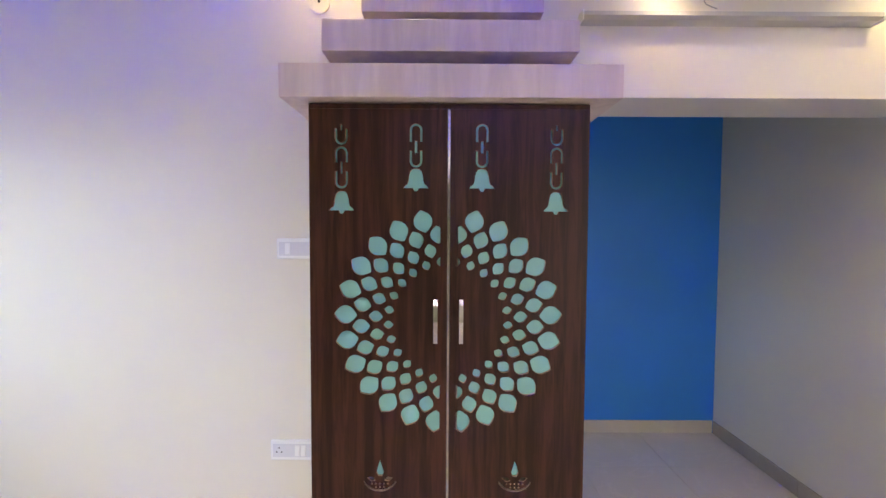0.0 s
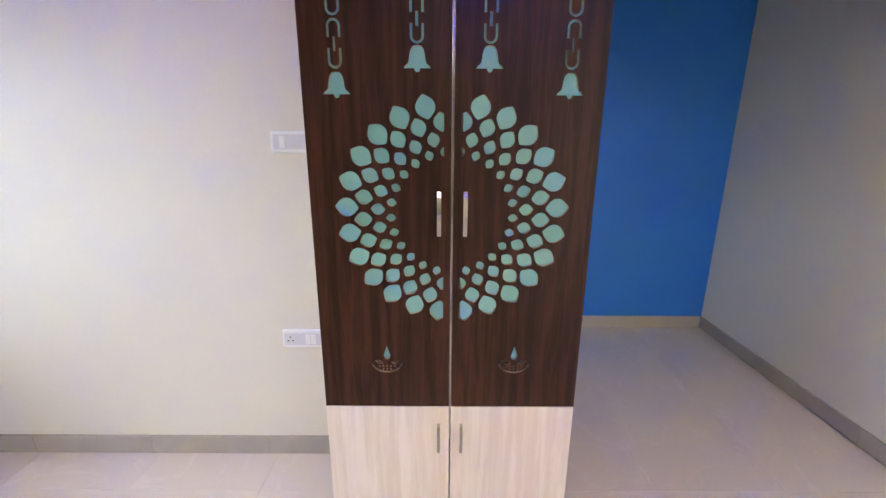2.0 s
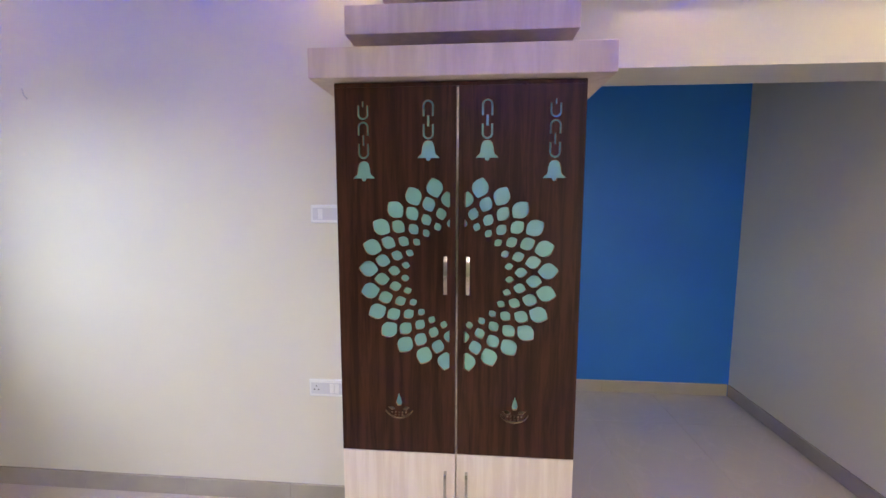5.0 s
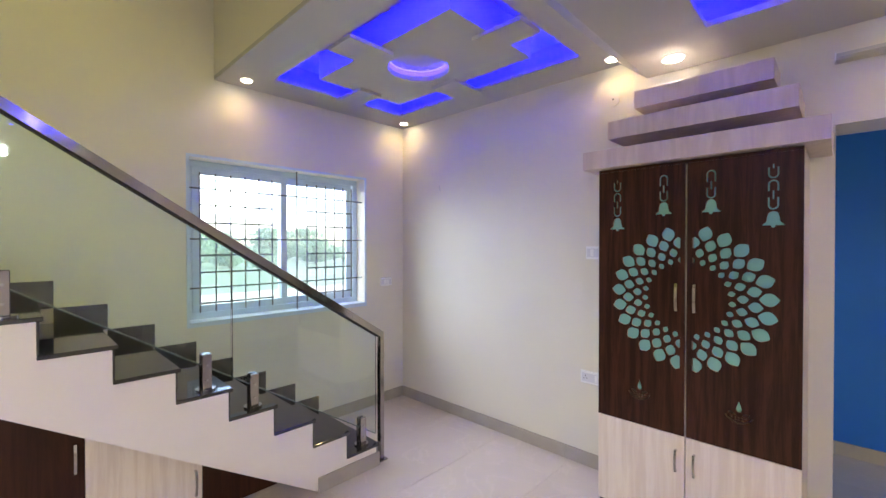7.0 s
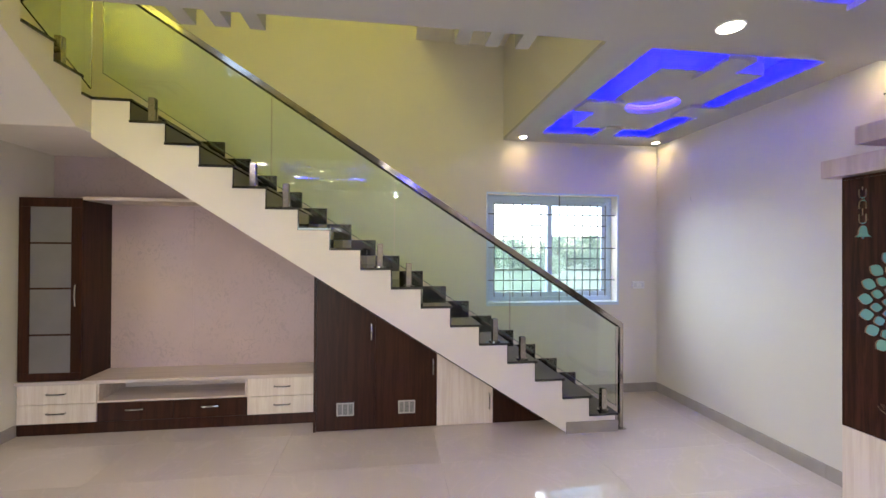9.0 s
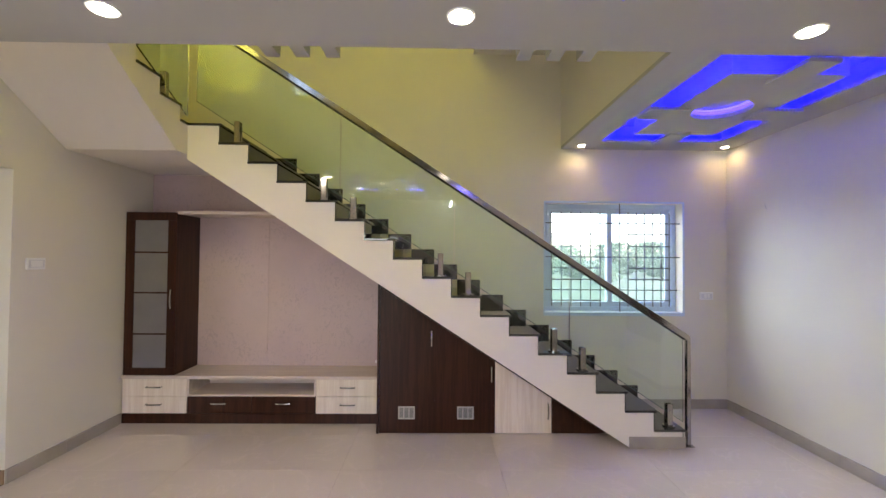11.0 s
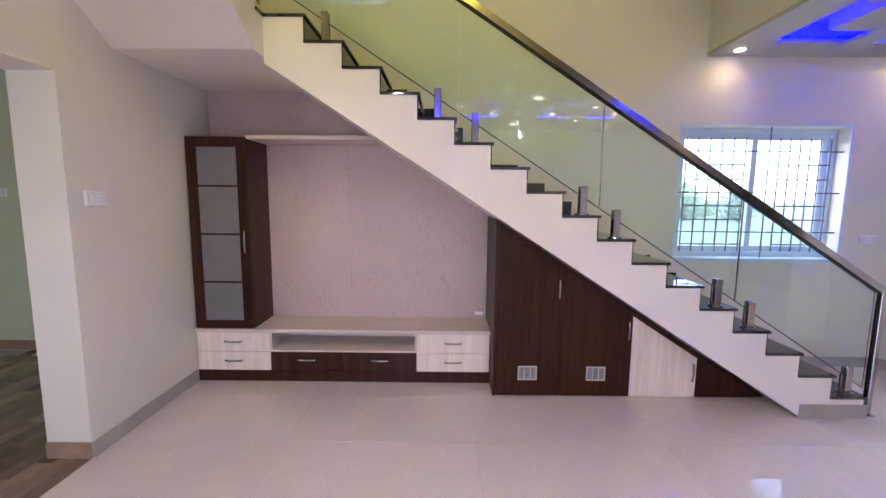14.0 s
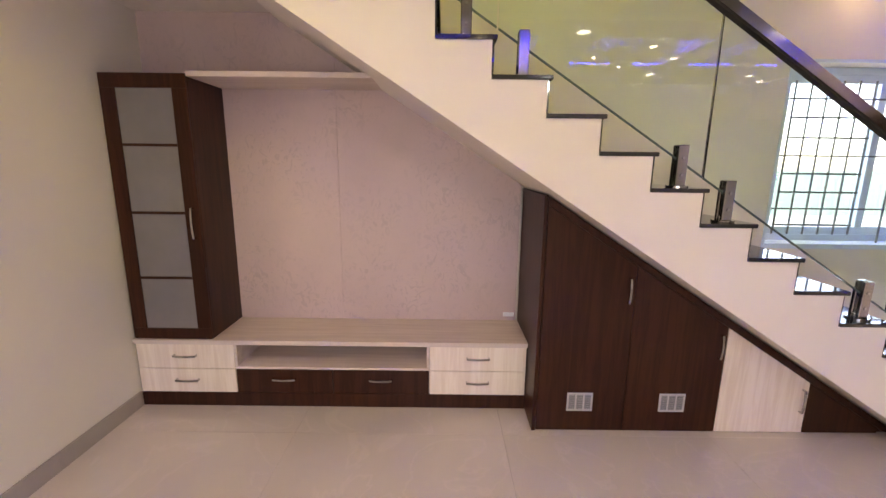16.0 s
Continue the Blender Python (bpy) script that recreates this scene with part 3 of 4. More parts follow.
def window_parts(win):
    fx0, fx1 = XW - 0.20, XW - 0.13
    t = 0.05
    part("window_trim", boxes((XW, XW + 0.006, WY0 - 0.02, WY1 + 0.02, WZ1, WZ1 + 0.02), (XW, XW + 0.006, WY0 - 0.02, WY1 + 0.02, WZ0 - 0.025, WZ0),
                              (XW, XW + 0.006, WY0 - 0.02, WY0, WZ0, WZ1), (XW, XW + 0.006, WY1, WY1 + 0.02, WZ0, WZ1)), UPVC, win)
    part("window_sill", boxes((XW - 0.13, XW + 0.012, WY0, WY1, WZ0, WZ0 + 0.012), bevel=0.002), UPVC, win)
    part("window_frame", boxes((fx0, fx1, WY0, WY1, WZ0 + 0.012, WZ0 + 0.012 + t), (fx0, fx1, WY0, WY1, WZ1 - t, WZ1), (fx0, fx1, WY0, WY0 + t, WZ0 + t, WZ1 - t),
                               (fx0, fx1, WY1 - t, WY1, WZ0 + t, WZ1 - t), bevel=0.004), UPVC, win)
    mid = (WY0 + WY1) / 2
    for k, (a, b, dx) in enumerate(((WY0 + t, mid + 0.03, 0.012), (mid - 0.03, WY1 - t, -0.02))):
        z0, z1 = WZ0 + 0.012 + t, WZ1 - t
        s = 0.055
        x0 = fx0 + 0.035 + dx
        sash = part("sash", boxes((x0, x0 + 0.026, a, b, z0, z0 + s), (x0, x0 + 0.026, a, b, z1 - s, z1), (x0, x0 + 0.026, a, a + s, z0 + s, z1 - s),
                                  (x0, x0 + 0.026, b - s, b, z0 + s, z1 - s), bevel=0.003), UPVC, win)
        p = part("pane", boxes((x0 + 0.011, x0 + 0.015, a + s, b - s, z0 + s, z1 - s)), PANE, sash)
        p.visible_shadow = False
    gx = XW - 0.05
    g = bmesh.new()
    H = WZ1 - WZ0
    def rod_h(y0, y1, z, w=0.011):
        box(g, gx - w / 2, gx + w / 2, y0, y1, z - w / 2, z + w / 2)
    def rod_v(y, z0, z1, w=0.009):
        box(g, gx - w / 2 - 0.008, gx + w / 2 - 0.008, y - w / 2, y + w / 2, z0, z1)
    zb = WZ0 + 0.012
    for f in (0.20, 0.50, 0.81):
        rod_h(WY0, WY1, zb + f * H)
    for f in (0.105, 0.295, 0.40, 0.60, 0.71):
        rod_h(WY0 + 0.085, WY0 + 0.635, zb + f * H, 0.0125)
        rod_h(WY0 + 0.945, WY0 + 1.415, zb + f * H, 0.0125)
    for i in range(6):
        rod_v(WY0 + 0.085 + 0.109 * i, zb + 0.06, WZ1 - 0.1)
        rod_v(WY0 + 0.945 + 0.093 * i, zb + 0.06, WZ1 - 0.1)
    rod_v(WY0 + 0.85, zb, WZ1)
    part("security_grille", g, GRILLE, win, "grey painted steel bars")


window_parts(win)
# Body of the added lamp; its shape and place are made up.
ul = thing("stairwell_fill_lamp", (1.55, -2.25, ZU), "unseen round warm lamp added over the upper floor", "pendant lamp")
part("cord", cyl(bmesh.new(), (1.55, -2.25, 5.535), 0.006, 0.33, n=10), PLASTIC, ul)
part("base", cyl(bmesh.new(), (1.55, -2.25, 5.365), 0.82, 0.03, n=32), PLASTIC, ul)
part("diffuser", cyl(bmesh.new(), (1.55, -2.25, 5.335), 0.80, 0.03, n=32), glow("fill_lamp_diffuser", (1.0, 0.86, 0.5), 0.4), ul, "glowing diffuser")
win2 = tagged(new("window_2"), "white upper window with a grille", "window", kind="structure")
bm = boxes((XE + 0.06, XE + 0.12, -4.3, -4.25, 4.65, 5.5), (XE + 0.06, XE + 0.12, -3.35, -3.3, 4.65, 5.5), (XE + 0.06, XE + 0.12, -4.25, -3.35, 4.65, 4.7),
           (XE + 0.06, XE + 0.12, -4.25, -3.35, 5.45, 5.5), (XE + 0.06, XE + 0.12, -3.82, -3.78, 4.7, 5.45))
part("window_frame", bm, UPVC, win2)
g = bmesh.new()
for i in range(7):
    box(g, XE + 0.03, XE + 0.045, -4.3, -3.3, 4.74 + 0.11 * i, 4.755 + 0.11 * i)
    box(g, XE + 0.014, XE + 0.028, -4.21 + 0.13 * i, -4.195 + 0.13 * i, 4.65, 5.5)
part("security_grille", g, GRILLE, win2)

# ---------------------------------------------------------------- outside
struct("ground", boxes((-900, 900, -900, 900, -0.7, -0.6)), GRASS, "pale green grass field outside the window", "ground")
struct("road", boxes((-19.5, -11, -300, 300, -0.6, -0.59)), EARTH, "pale dry earth track across the field", "road")


def tree(x, y, s, seed):
    rnd = random.Random(seed)
    t = thing("tree", (x, y, -0.6), "leafy green tree standing in the field", "tree", "trees beyond the window")
    bm = bmesh.new()
    cyl(bm, (x, y, -0.6 + s * 0.35), 0.05 * s, 0.7 * s, n=8, r2=0.025 * s)
    for k in range(5):
        a = k * 1.3
        tube(bm, [(x, y, -0.6 + s * 0.5), (x + 0.22 * s * math.cos(a), y + 0.22 * s * math.sin(a), -0.6 + s * 0.85)], 0.02 * s, 0.02 * s, (math.sin(a), -math.cos(a), 0))
    part("trunk", bm, BARK, t)
    v, f = [], []
    for _ in range(2400):
        a, r = rnd.uniform(0, 6.28), rnd.random() ** 0.6
        h = rnd.uniform(-1, 1)
        lump = 1 + 0.3 * math.sin(3 * a + seed) + 0.2 * math.sin(5 * a)
        c = Vector((x, y, -0.6 + s * 0.58)) + Vector((math.cos(a) * r * 0.85 * s * lump * math.sqrt(1 - h * h * 0.9), math.sin(a) * r * 0.85 * s * lump * math.sqrt(1 - h * h * 0.9), h * 0.5 * s))
        u = Vector((rnd.gauss(0, 1), rnd.gauss(0, 1), rnd.gauss(0, 1))).normalized() * 0.048 * s
        w = u.cross(Vector((rnd.gauss(0, 1), rnd.gauss(0, 1), rnd.gauss(0, 1)))).normalized() * 0.030 * s
        k = len(v)
        v += [c - u, c + w, c + u, c - w]
        f.append((k, k + 1, k + 2, k + 3))
    me = bpy.data.meshes.new("crown")
    me.from_pydata([tuple(p) for p in v], [], f)
    me.materials.append(LEAF)
    ob = new("crown", me)
    ob.parent = t
    ob.matrix_parent_inverse = t.matrix_world.inverted()


rnd_t = random.Random(11)
for i in range(22):
    d_ = rnd_t.uniform(34, 62)
    tree(-d_, -d_ * 0.30 + i * d_ * 0.045 + rnd_t.uniform(-1, 1), d_ * (0.105 if i in (8, 9) else 0.03 + 0.045 * rnd_t.random()), i)

# ---------------------------------------------------------------- stair
def ny(k):
    return Y0 - RUN * (k - 1)


NST = 16
stair = tagged(new("staircase"), "white staircase with black granite treads along the wall", "staircase", kind="structure")
prof = [(0.203, 0.0), (Y0 - 0.01, 0.0)]
for k in range(1, NST + 1):
    prof += [(ny(k) - 0.01, RISE * k - 0.02), (ny(k + 1) - 0.01, RISE * k - 0.02)]
prof += [(ny(NST + 1) - 0.01, RISE * 17 - 0.02), (-3.65, RISE * 17 - 0.02), (-3.65, 2.468)]
bm = bmesh.new()
prism(bm, prof, "x", XW, XS)
part("stringer", bm, STRINGER, stair, "white painted stepped side and soffit")
for k in range(1, NST + 2):
    y1 = ny(k) + 0.012
    y0 = ny(k + 1) - 0.01 if k <= NST else -3.65
    part("tread", boxes((XW, XS + 0.012, y0, y1, RISE * k - 0.02, RISE * k), bevel=0.003), GRANITE, stair)
    part("riser", boxes((XW, XS - 0.004, ny(k) - 0.01, ny(k) - 0.001, RISE * (k - 1), RISE * k - 0.02)), GRANITE, stair)
bm = bmesh.new()
for k in range(1, NST + 1):
    e = 0.09 if k > 1 else 0.06
    box(bm, XW, XW + 0.012, ny(k + 1) + (0.09 if k < NST else 0), ny(k) + e, RISE * k, RISE * k + 0.09)
    box(bm, XW, XW + 0.012, ny(k), ny(k) + e, max(RISE * (k - 1) + (0.09 if k > 1 else 0.0), 0), RISE * k)
part("wall_skirting", bm, GRANITE, stair)
part("foot_skirting", boxes((XS, XS + 0.012, 0.19, Y0 + 0.012, 0, 0.1), (XW + 0.02, XS, Y0 - 0.01, Y0 + 0.002, 0, 0.1)), SKIRT, stair, "grey-beige tile foot")

# landing and the second flight
land = tagged(new("stair_landing"), "white landing and upper flight turning over the television wall", "staircase", kind="structure")
YF, XL, ZL = -3.65, -1.70, 17 * RISE
part("landing_slab", boxes((XW, XL, YS, YF, 2.507, ZL - 0.02)), STRINGER, land)
part("landing_tread", boxes((XW, XL, YS, YF + 0.012, ZL - 0.02, ZL)), GRANITE, land)
prof = [(XL, 2.507), (XL, ZL - 0.02)]
for k in range(5):
    prof += [(XL + 0.26 * k, ZL + 0.128 * (k + 1) - 0.02), (XL + 0.26 * (k + 1), ZL + 0.128 * (k + 1) - 0.02)]
prof += [(XL + 1.3, 2.49 + 0.70 * 1.26), (-1.66, 2.507)]
bm = bmesh.new()
prism(bm, prof, "y", YS, YF)
part("upper_stringer", bm, STRINGER, land)
for k in range(5):
    z = ZL + 0.128 * (k + 1)
    part("tread", boxes((XL + 0.26 * k - 0.012, XL + 0.26 * (k + 1), YS, YF + 0.012, z - 0.02, z), bevel=0.003), GRANITE, land)

# ---------------------------------------------------------------- glass railing
rail = thing("glass_railing", (-1.88, 0.7, 0), "frameless glass railing with a polished steel handrail", "railing")
GX = -1.88


def rail_z(y):
    return 0.945 + (0.735 - y) * 0.643


def foot_z(y):
    return RISE + (Y0 + 0.012 - y) * 0.648 + 0.056


cuts = (0.705, -0.311, -1.335, -2.345, -3.62)
for a, b in zip(cuts, cuts[1:]):
    a, b = a - 0.004, b + 0.004
    bm = bmesh.new()
    prism(bm, [(a, foot_z(a)), (a, rail_z(a) - 0.03), (b, rail_z(b) - 0.03), (b, foot_z(b))], "x", GX - 0.006, GX + 0.006)
    p = part("glass_panel", bm, CLEAR, rail)
    p.visible_shadow = False
    bm = bmesh.new()
    prism(bm, [(a, foot_z(a) - 0.008), (a, foot_z(a) - 0.001), (b, foot_z(b) - 0.001), (b, foot_z(b) - 0.008)], "x", GX - 0.006, GX + 0.006)
    part("glass_edge", bm, GLASSEDGE, p, "dark polished lower edge")
bm = bmesh.new()
prism(bm, [(-1.86, 2.86), (-1.86, 3.9), (-0.45, 4.65), (-0.45, 3.55)], "y", -3.694, -3.682)
p = part("glass_panel", bm, CLEAR, rail)
p.visible_shadow = False
bm = bmesh.new()
tube(bm, [(GX + 0.02, 0.735, rail_z(0.735)), (GX + 0.02, -3.70, rail_z(-3.70))], 0.045, 0.045, (1, 0, 0))
part("handrail", bm, STEEL, rail)
bm = bmesh.new()
tube(bm, [(GX + 0.02, 0.70, rail_z(0.70) - 0.0325), (GX + 0.02, -3.69, rail_z(-3.69) - 0.0325)], 0.036, 0.012, (1, 0, 0))
# Black strip along the lower face of the rail.
part("rail_lower_strip", bm, DARKGAP, rail, "black strip under the handrail")
part("end_post", boxes((GX - 0.002, GX + 0.042, 0.719, 0.752, 0.0, rail_z(0.735) + 0.012), bevel=0.003), STEEL, rail)
part("post_foot", boxes((GX - 0.02, GX + 0.06, 0.695, 0.775, 0.0, 0.008), bevel=0.002), STEEL, rail)
for y in (0.575, -0.194, -0.447, -1.209, -1.454, -2.226, -2.487, -3.25):
    k = int((Y0 + 0.012 - y) // RUN) + 1
    z = RISE * k
    sp = part("spigot", boxes((GX - 0.03, GX - 0.009, y - 0.024, y + 0.024, z + 0.008, z + 0.2), (GX + 0.009, GX + 0.03, y - 0.024, y + 0.024, z + 0.008, z + 0.2),
                              (GX - 0.009, GX + 0.009, y - 0.024, y + 0.024, z + 0.008, z + 0.03), bevel=0.003), STEEL, rail)
    bm = bmesh.new()
    cyl(bm, (GX, y, z + 0.005), 0.05, 0.01, n=24)
    part("flange", bm, STEEL, sp)
    for zz in (0.06, 0.14):
        part("bolt", cyl(bmesh.new(), (GX + 0.031, y, z + zz), 0.007, 0.004, axis="x", n=12), CHROME, sp)
bm = boxes((-1.568, -1.52, -3.716, -3.66, 2.909, 3.108), bevel=0.003)
part("spigot", bm, STEEL, rail)


# ---------------------------------------------------------------- joinery helpers
def bow(a, b, out, w=0.012, lift=0.028):
    """A bowed bar handle from a to b, standing out along the unit vector out."""
    a, b, out = Vector(a), Vector(b), Vector(out)
    along = (b - a).normalized()
    pts = [a]
    for i in range(9):
        f = i / 8
        pts.append(a.lerp(b, f) + out * (lift * (0.72 + 0.28 * math.sin(math.pi * f))))
    pts.append(b)
    bm = bmesh.new()
    tube(bm, pts, w, 0.008, along.cross(out))
    return bm


# ---------------------------------------------------------------- television wall
struct("wallpaper_panel", prism(boxes((XW, XW + 0.05, YS, -3.299, 0.44, 2.517)), [(-3.297, 0.44), (-2.05, 0.44), (-2.05, 1.62), (-3.297, 2.43)], "x", XW, XW + 0.05), PAPER, "mauve wallpaper with a leaf print behind the television unit", "wallpaper")
XB, XF = XW + 0.05, -2.32
tv = thing("television_unit", (XF, -3.3, 0), "low television unit with pale drawers and dark plinth", "tv unit")
part("plinth", boxes((XB, XF - 0.006, -4.54, -2.035, 0.0, 0.095)), CWOOD, tv, "dark walnut plinth")
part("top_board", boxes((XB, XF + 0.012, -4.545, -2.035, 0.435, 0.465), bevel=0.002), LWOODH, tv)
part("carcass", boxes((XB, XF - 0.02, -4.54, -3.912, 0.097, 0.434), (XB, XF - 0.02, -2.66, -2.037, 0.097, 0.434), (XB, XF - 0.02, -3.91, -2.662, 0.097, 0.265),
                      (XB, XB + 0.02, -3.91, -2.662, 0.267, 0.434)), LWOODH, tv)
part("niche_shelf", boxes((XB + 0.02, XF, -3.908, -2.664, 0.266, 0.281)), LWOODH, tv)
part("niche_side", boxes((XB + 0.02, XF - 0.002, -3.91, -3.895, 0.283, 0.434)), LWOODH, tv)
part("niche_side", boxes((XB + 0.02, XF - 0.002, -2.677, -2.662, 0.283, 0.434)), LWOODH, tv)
for y0, y1, z0, z1, m_ in ((-4.535, -3.914, 0.267, 0.431, LWOOD), (-4.535, -3.914, 0.1, 0.263, LWOOD), (-2.658, -2.04, 0.267, 0.431, LWOOD), (-2.658, -2.04, 0.1, 0.263, LWOOD),
                           (-3.908, -3.288, 0.1, 0.262, CWOOD), (-3.284, -2.664, 0.1, 0.262, CWOOD)):
    dr = part("drawer", boxes((XF - 0.019, XF, y0, y1, z0, z1), bevel=0.0015), m_, tv, "dark walnut drawer front" if m_ is CWOOD else "")
    yc, zc = (y0 + y1) / 2, (z0 + z1) / 2 + (0.02 if m_ is CWOOD else 0.008)
    part("handle", bow((XF, yc - 0.07, zc), (XF, yc + 0.07, zc), (1, 0, 0)), CHROME, dr, "chrome bow handle")
sh = thing("wall_shelf", (XB, -3.4, 2.06), "pale board shelf over the television wall", "shelf")
# Shade under the shelf is given by the darker ash tone.
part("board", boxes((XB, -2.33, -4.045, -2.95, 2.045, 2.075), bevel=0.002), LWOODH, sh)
sk_ = thing("socket", (XB, -2.1, 0.51), "small white socket low on the wallpaper", "socket")
part("plate", boxes((XB, XB + 0.01, -2.14, -2.06, 0.495, 0.525), bevel=0.002), PLASTIC, sk_)

# display cabinet
dc = thing("display_cabinet", (XF, -4.3, 0.466), "tall dark walnut display cabinet with a frosted glass door", "cabinet")
CY0, CY1, CZ0, CZ1 = -4.535, -4.042, 0.467, 2.06
part("side_panel", boxes((XB, XF - 0.022, CY0, CY0 + 0.018, CZ0, CZ1)), CWOOD, dc)
part("side_panel", boxes((XB, XF - 0.022, CY1 - 0.018, CY1, CZ0, CZ1)), CWOOD, dc)
part("back_panel", boxes((XB, XB + 0.01, CY0 + 0.018, CY1 - 0.018, CZ0, CZ1)), CWOOD, dc)
part("bottom_panel", boxes((XB + 0.01, XF - 0.022, CY0 + 0.018, CY1 - 0.018, CZ0, CZ0 + 0.018)), CWOOD, dc)
part("top_panel", boxes((XB + 0.01, XF - 0.022, CY0 + 0.018, CY1 - 0.018, CZ1 - 0.018, CZ1)), CWOOD, dc)
fr = 0.085
door = part("door", boxes((XF - 0.02, XF, CY0, CY1, CZ0, CZ0 + 0.07), (XF - 0.02, XF, CY0, CY1, CZ1 - 0.08, CZ1), (XF - 0.02, XF, CY0, CY0 + fr, CZ0 + 0.07, CZ1 - 0.08),
                          (XF - 0.02, XF, CY1 - fr, CY1, CZ0 + 0.07, CZ1 - 0.08), bevel=0.002), CWOOD, dc)
part("glass_pane", boxes((XF - 0.013, XF - 0.009, CY0 + fr, CY1 - fr, CZ0 + 0.07, CZ1 - 0.08)), CABGLASS, door, "frosted grey glass")
for f in (0.229, 0.508, 0.782):
    z = CZ0 + 0.07 + (CZ1 - CZ0 - 0.15) * f
    part("glazing_bar", boxes((XF - 0.008, XF - 0.003, CY0 + fr, CY1 - fr, z - 0.008, z + 0.008)), CWOOD, door)
part("handle", bow((XF, CY1 - 0.035, 1.12), (XF, CY1 - 0.035, 1.30), (1, 0, 0)), CHROME, door, "chrome bow handle")

# under-stair cupboard
cu = thing("under_stair_cupboard", (-2.1, -1.0, 0), "dark walnut under-stair cupboard with sloping top and one pale door", "cupboard")
XC = -2.10


def soff(y):
    return (0.203 - y) * 0.6405


bm = bmesh.new()
prism(bm, [(-2.012, 0.0), (-2.012, soff(-2.012) - 0.012), (0.15, soff(0.15) - 0.012), (0.165, 0.0)], "x", XW + 0.051, XC - 0.022)
part("body", bm, CWOOD, cu)
part("side_panel", boxes((XW + 0.051, XC + 0.002, -2.034, -2.014, 0, soff(-2.03) - 0.014)), CWOOD, cu)
bm = bmesh.new()
prism(bm, [(-2.012, soff(-2.012) - 0.012), (-2.012, soff(-2.012) - 0.057), (0.09, soff(0.09) - 0.057), (0.16, soff(0.16) - 0.012)], "x", XC - 0.021, XC + 0.004)
part("sloping_rail", bm, CWOOD, cu)
for y0, y1, m_, lab in ((-2.010, -1.494, CWOOD, ""), (-1.490, -0.935, CWOOD, ""), (-0.931, -0.405, LWOOD, "pale ash cupboard door"), (-0.401, 0.05, CWOOD, "")):
    bm = bmesh.new()
    top = 0.06
    prism(bm, [(y0, 0.006), (y0, soff(y0) - top), (y1, max(soff(y1) - top, 0.012)), (y1, 0.006)], "x", XC - 0.02, XC)
    dd = part("door", bm, m_, cu, lab)
    if y1 < 0:
        zc = soff(y1) - top - 0.17 if m_ is CWOOD else 0.215
        if y1 < -1.2:
            zc = 0.885
        elif y1 < -0.9:
            zc = 0.555
        part("handle", bow((XC, y1 - 0.035, zc - 0.07), (XC, y1 - 0.035, zc + 0.07), (1, 0, 0)), CHROME, dd, "chrome bow handle")
    if y1 < -0.9:
        yc = -1.757 if y1 < -1.2 else -1.209
        v = part("vent", boxes((XC, XC + 0.006, yc - 0.076, yc + 0.076, 0.136, 0.146), (XC, XC + 0.006, yc - 0.076, yc + 0.076, 0.242, 0.252),
                               (XC, XC + 0.006, yc - 0.076, yc - 0.066, 0.146, 0.242), (XC, XC + 0.006, yc + 0.066, yc + 0.076, 0.146, 0.242),
                               (XC, XC + 0.006, yc - 0.028, yc - 0.02, 0.146, 0.242), (XC, XC + 0.006, yc + 0.02, yc + 0.028, 0.146, 0.242)), VENTF, dd, "pale slotted vent")
        # Dark sheet in place of the shaded depth behind the slats.
        part("backing", boxes((XC, XC + 0.001, yc - 0.066, yc + 0.066, 0.146, 0.242)), GRILLE, v)
        bm = bmesh.new()
        for i in range(8):
            box(bm, XC + 0.001, XC + 0.004, yc - 0.066, yc + 0.066, 0.150 + 0.0118 * i, 0.156 + 0.0118 * i)
        part("slats", bm, VENT, v)

# ---------------------------------------------------------------- prayer cabinet
CX0, CX1, CYF = -0.432, 0.507, 1.295
CM = (CX0 + CX1) / 2
pc = thing("prayer_cabinet", (CM, 1.5, 0), "tall prayer cabinet with dark carved doors and a stepped pale canopy", "cabinet")
part("carcass", boxes((CX0, CX0 + 0.02, CYF + 0.022, YN - 0.002, 0.08, 2.06), (CX1 - 0.02, CX1, CYF + 0.022, YN - 0.002, 0.08, 2.06),
                      (CX0 + 0.02, CX1 - 0.02, YN - 0.02, YN - 0.002, 0.08, 2.06), (CX0 + 0.02, CX1 - 0.02, CYF + 0.03, YN - 0.02, 0.57, 0.588),
                      (CX0 + 0.02, CX1 - 0.02, CYF + 0.03, YN - 0.02, 0.08, 0.098)), LWOOD, pc)
part("plinth", boxes((CX0 + 0.01, CX1 - 0.01, CYF + 0.006, YN - 0.002, 0, 0.078)), DWOOD, pc, "dark walnut plinth")
part("head_rail", boxes((CX0, CX1, CYF + 0.001, CYF + 0.021, 2.044, 2.06)), DWOOD, pc)
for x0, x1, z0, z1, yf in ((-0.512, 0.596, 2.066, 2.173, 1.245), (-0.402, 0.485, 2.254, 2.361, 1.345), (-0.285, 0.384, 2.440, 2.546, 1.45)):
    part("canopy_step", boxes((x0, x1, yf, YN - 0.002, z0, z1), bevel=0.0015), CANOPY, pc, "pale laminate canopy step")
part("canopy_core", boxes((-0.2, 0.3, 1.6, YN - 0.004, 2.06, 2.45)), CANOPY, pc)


def clip_x(poly, xm, keep_left):
    out = []
    for i, p in enumerate(poly):
        q = poly[(i + 1) % len(poly)]
        a, b = (p[0] <= xm) == keep_left, (q[0] <= xm) == keep_left
        if a:
            out.append(p)
        if a != b:
            f = (xm - p[0]) / (q[0] - p[0])
            out.append((xm, p[1] + f * (q[1] - p[1])))
    return out


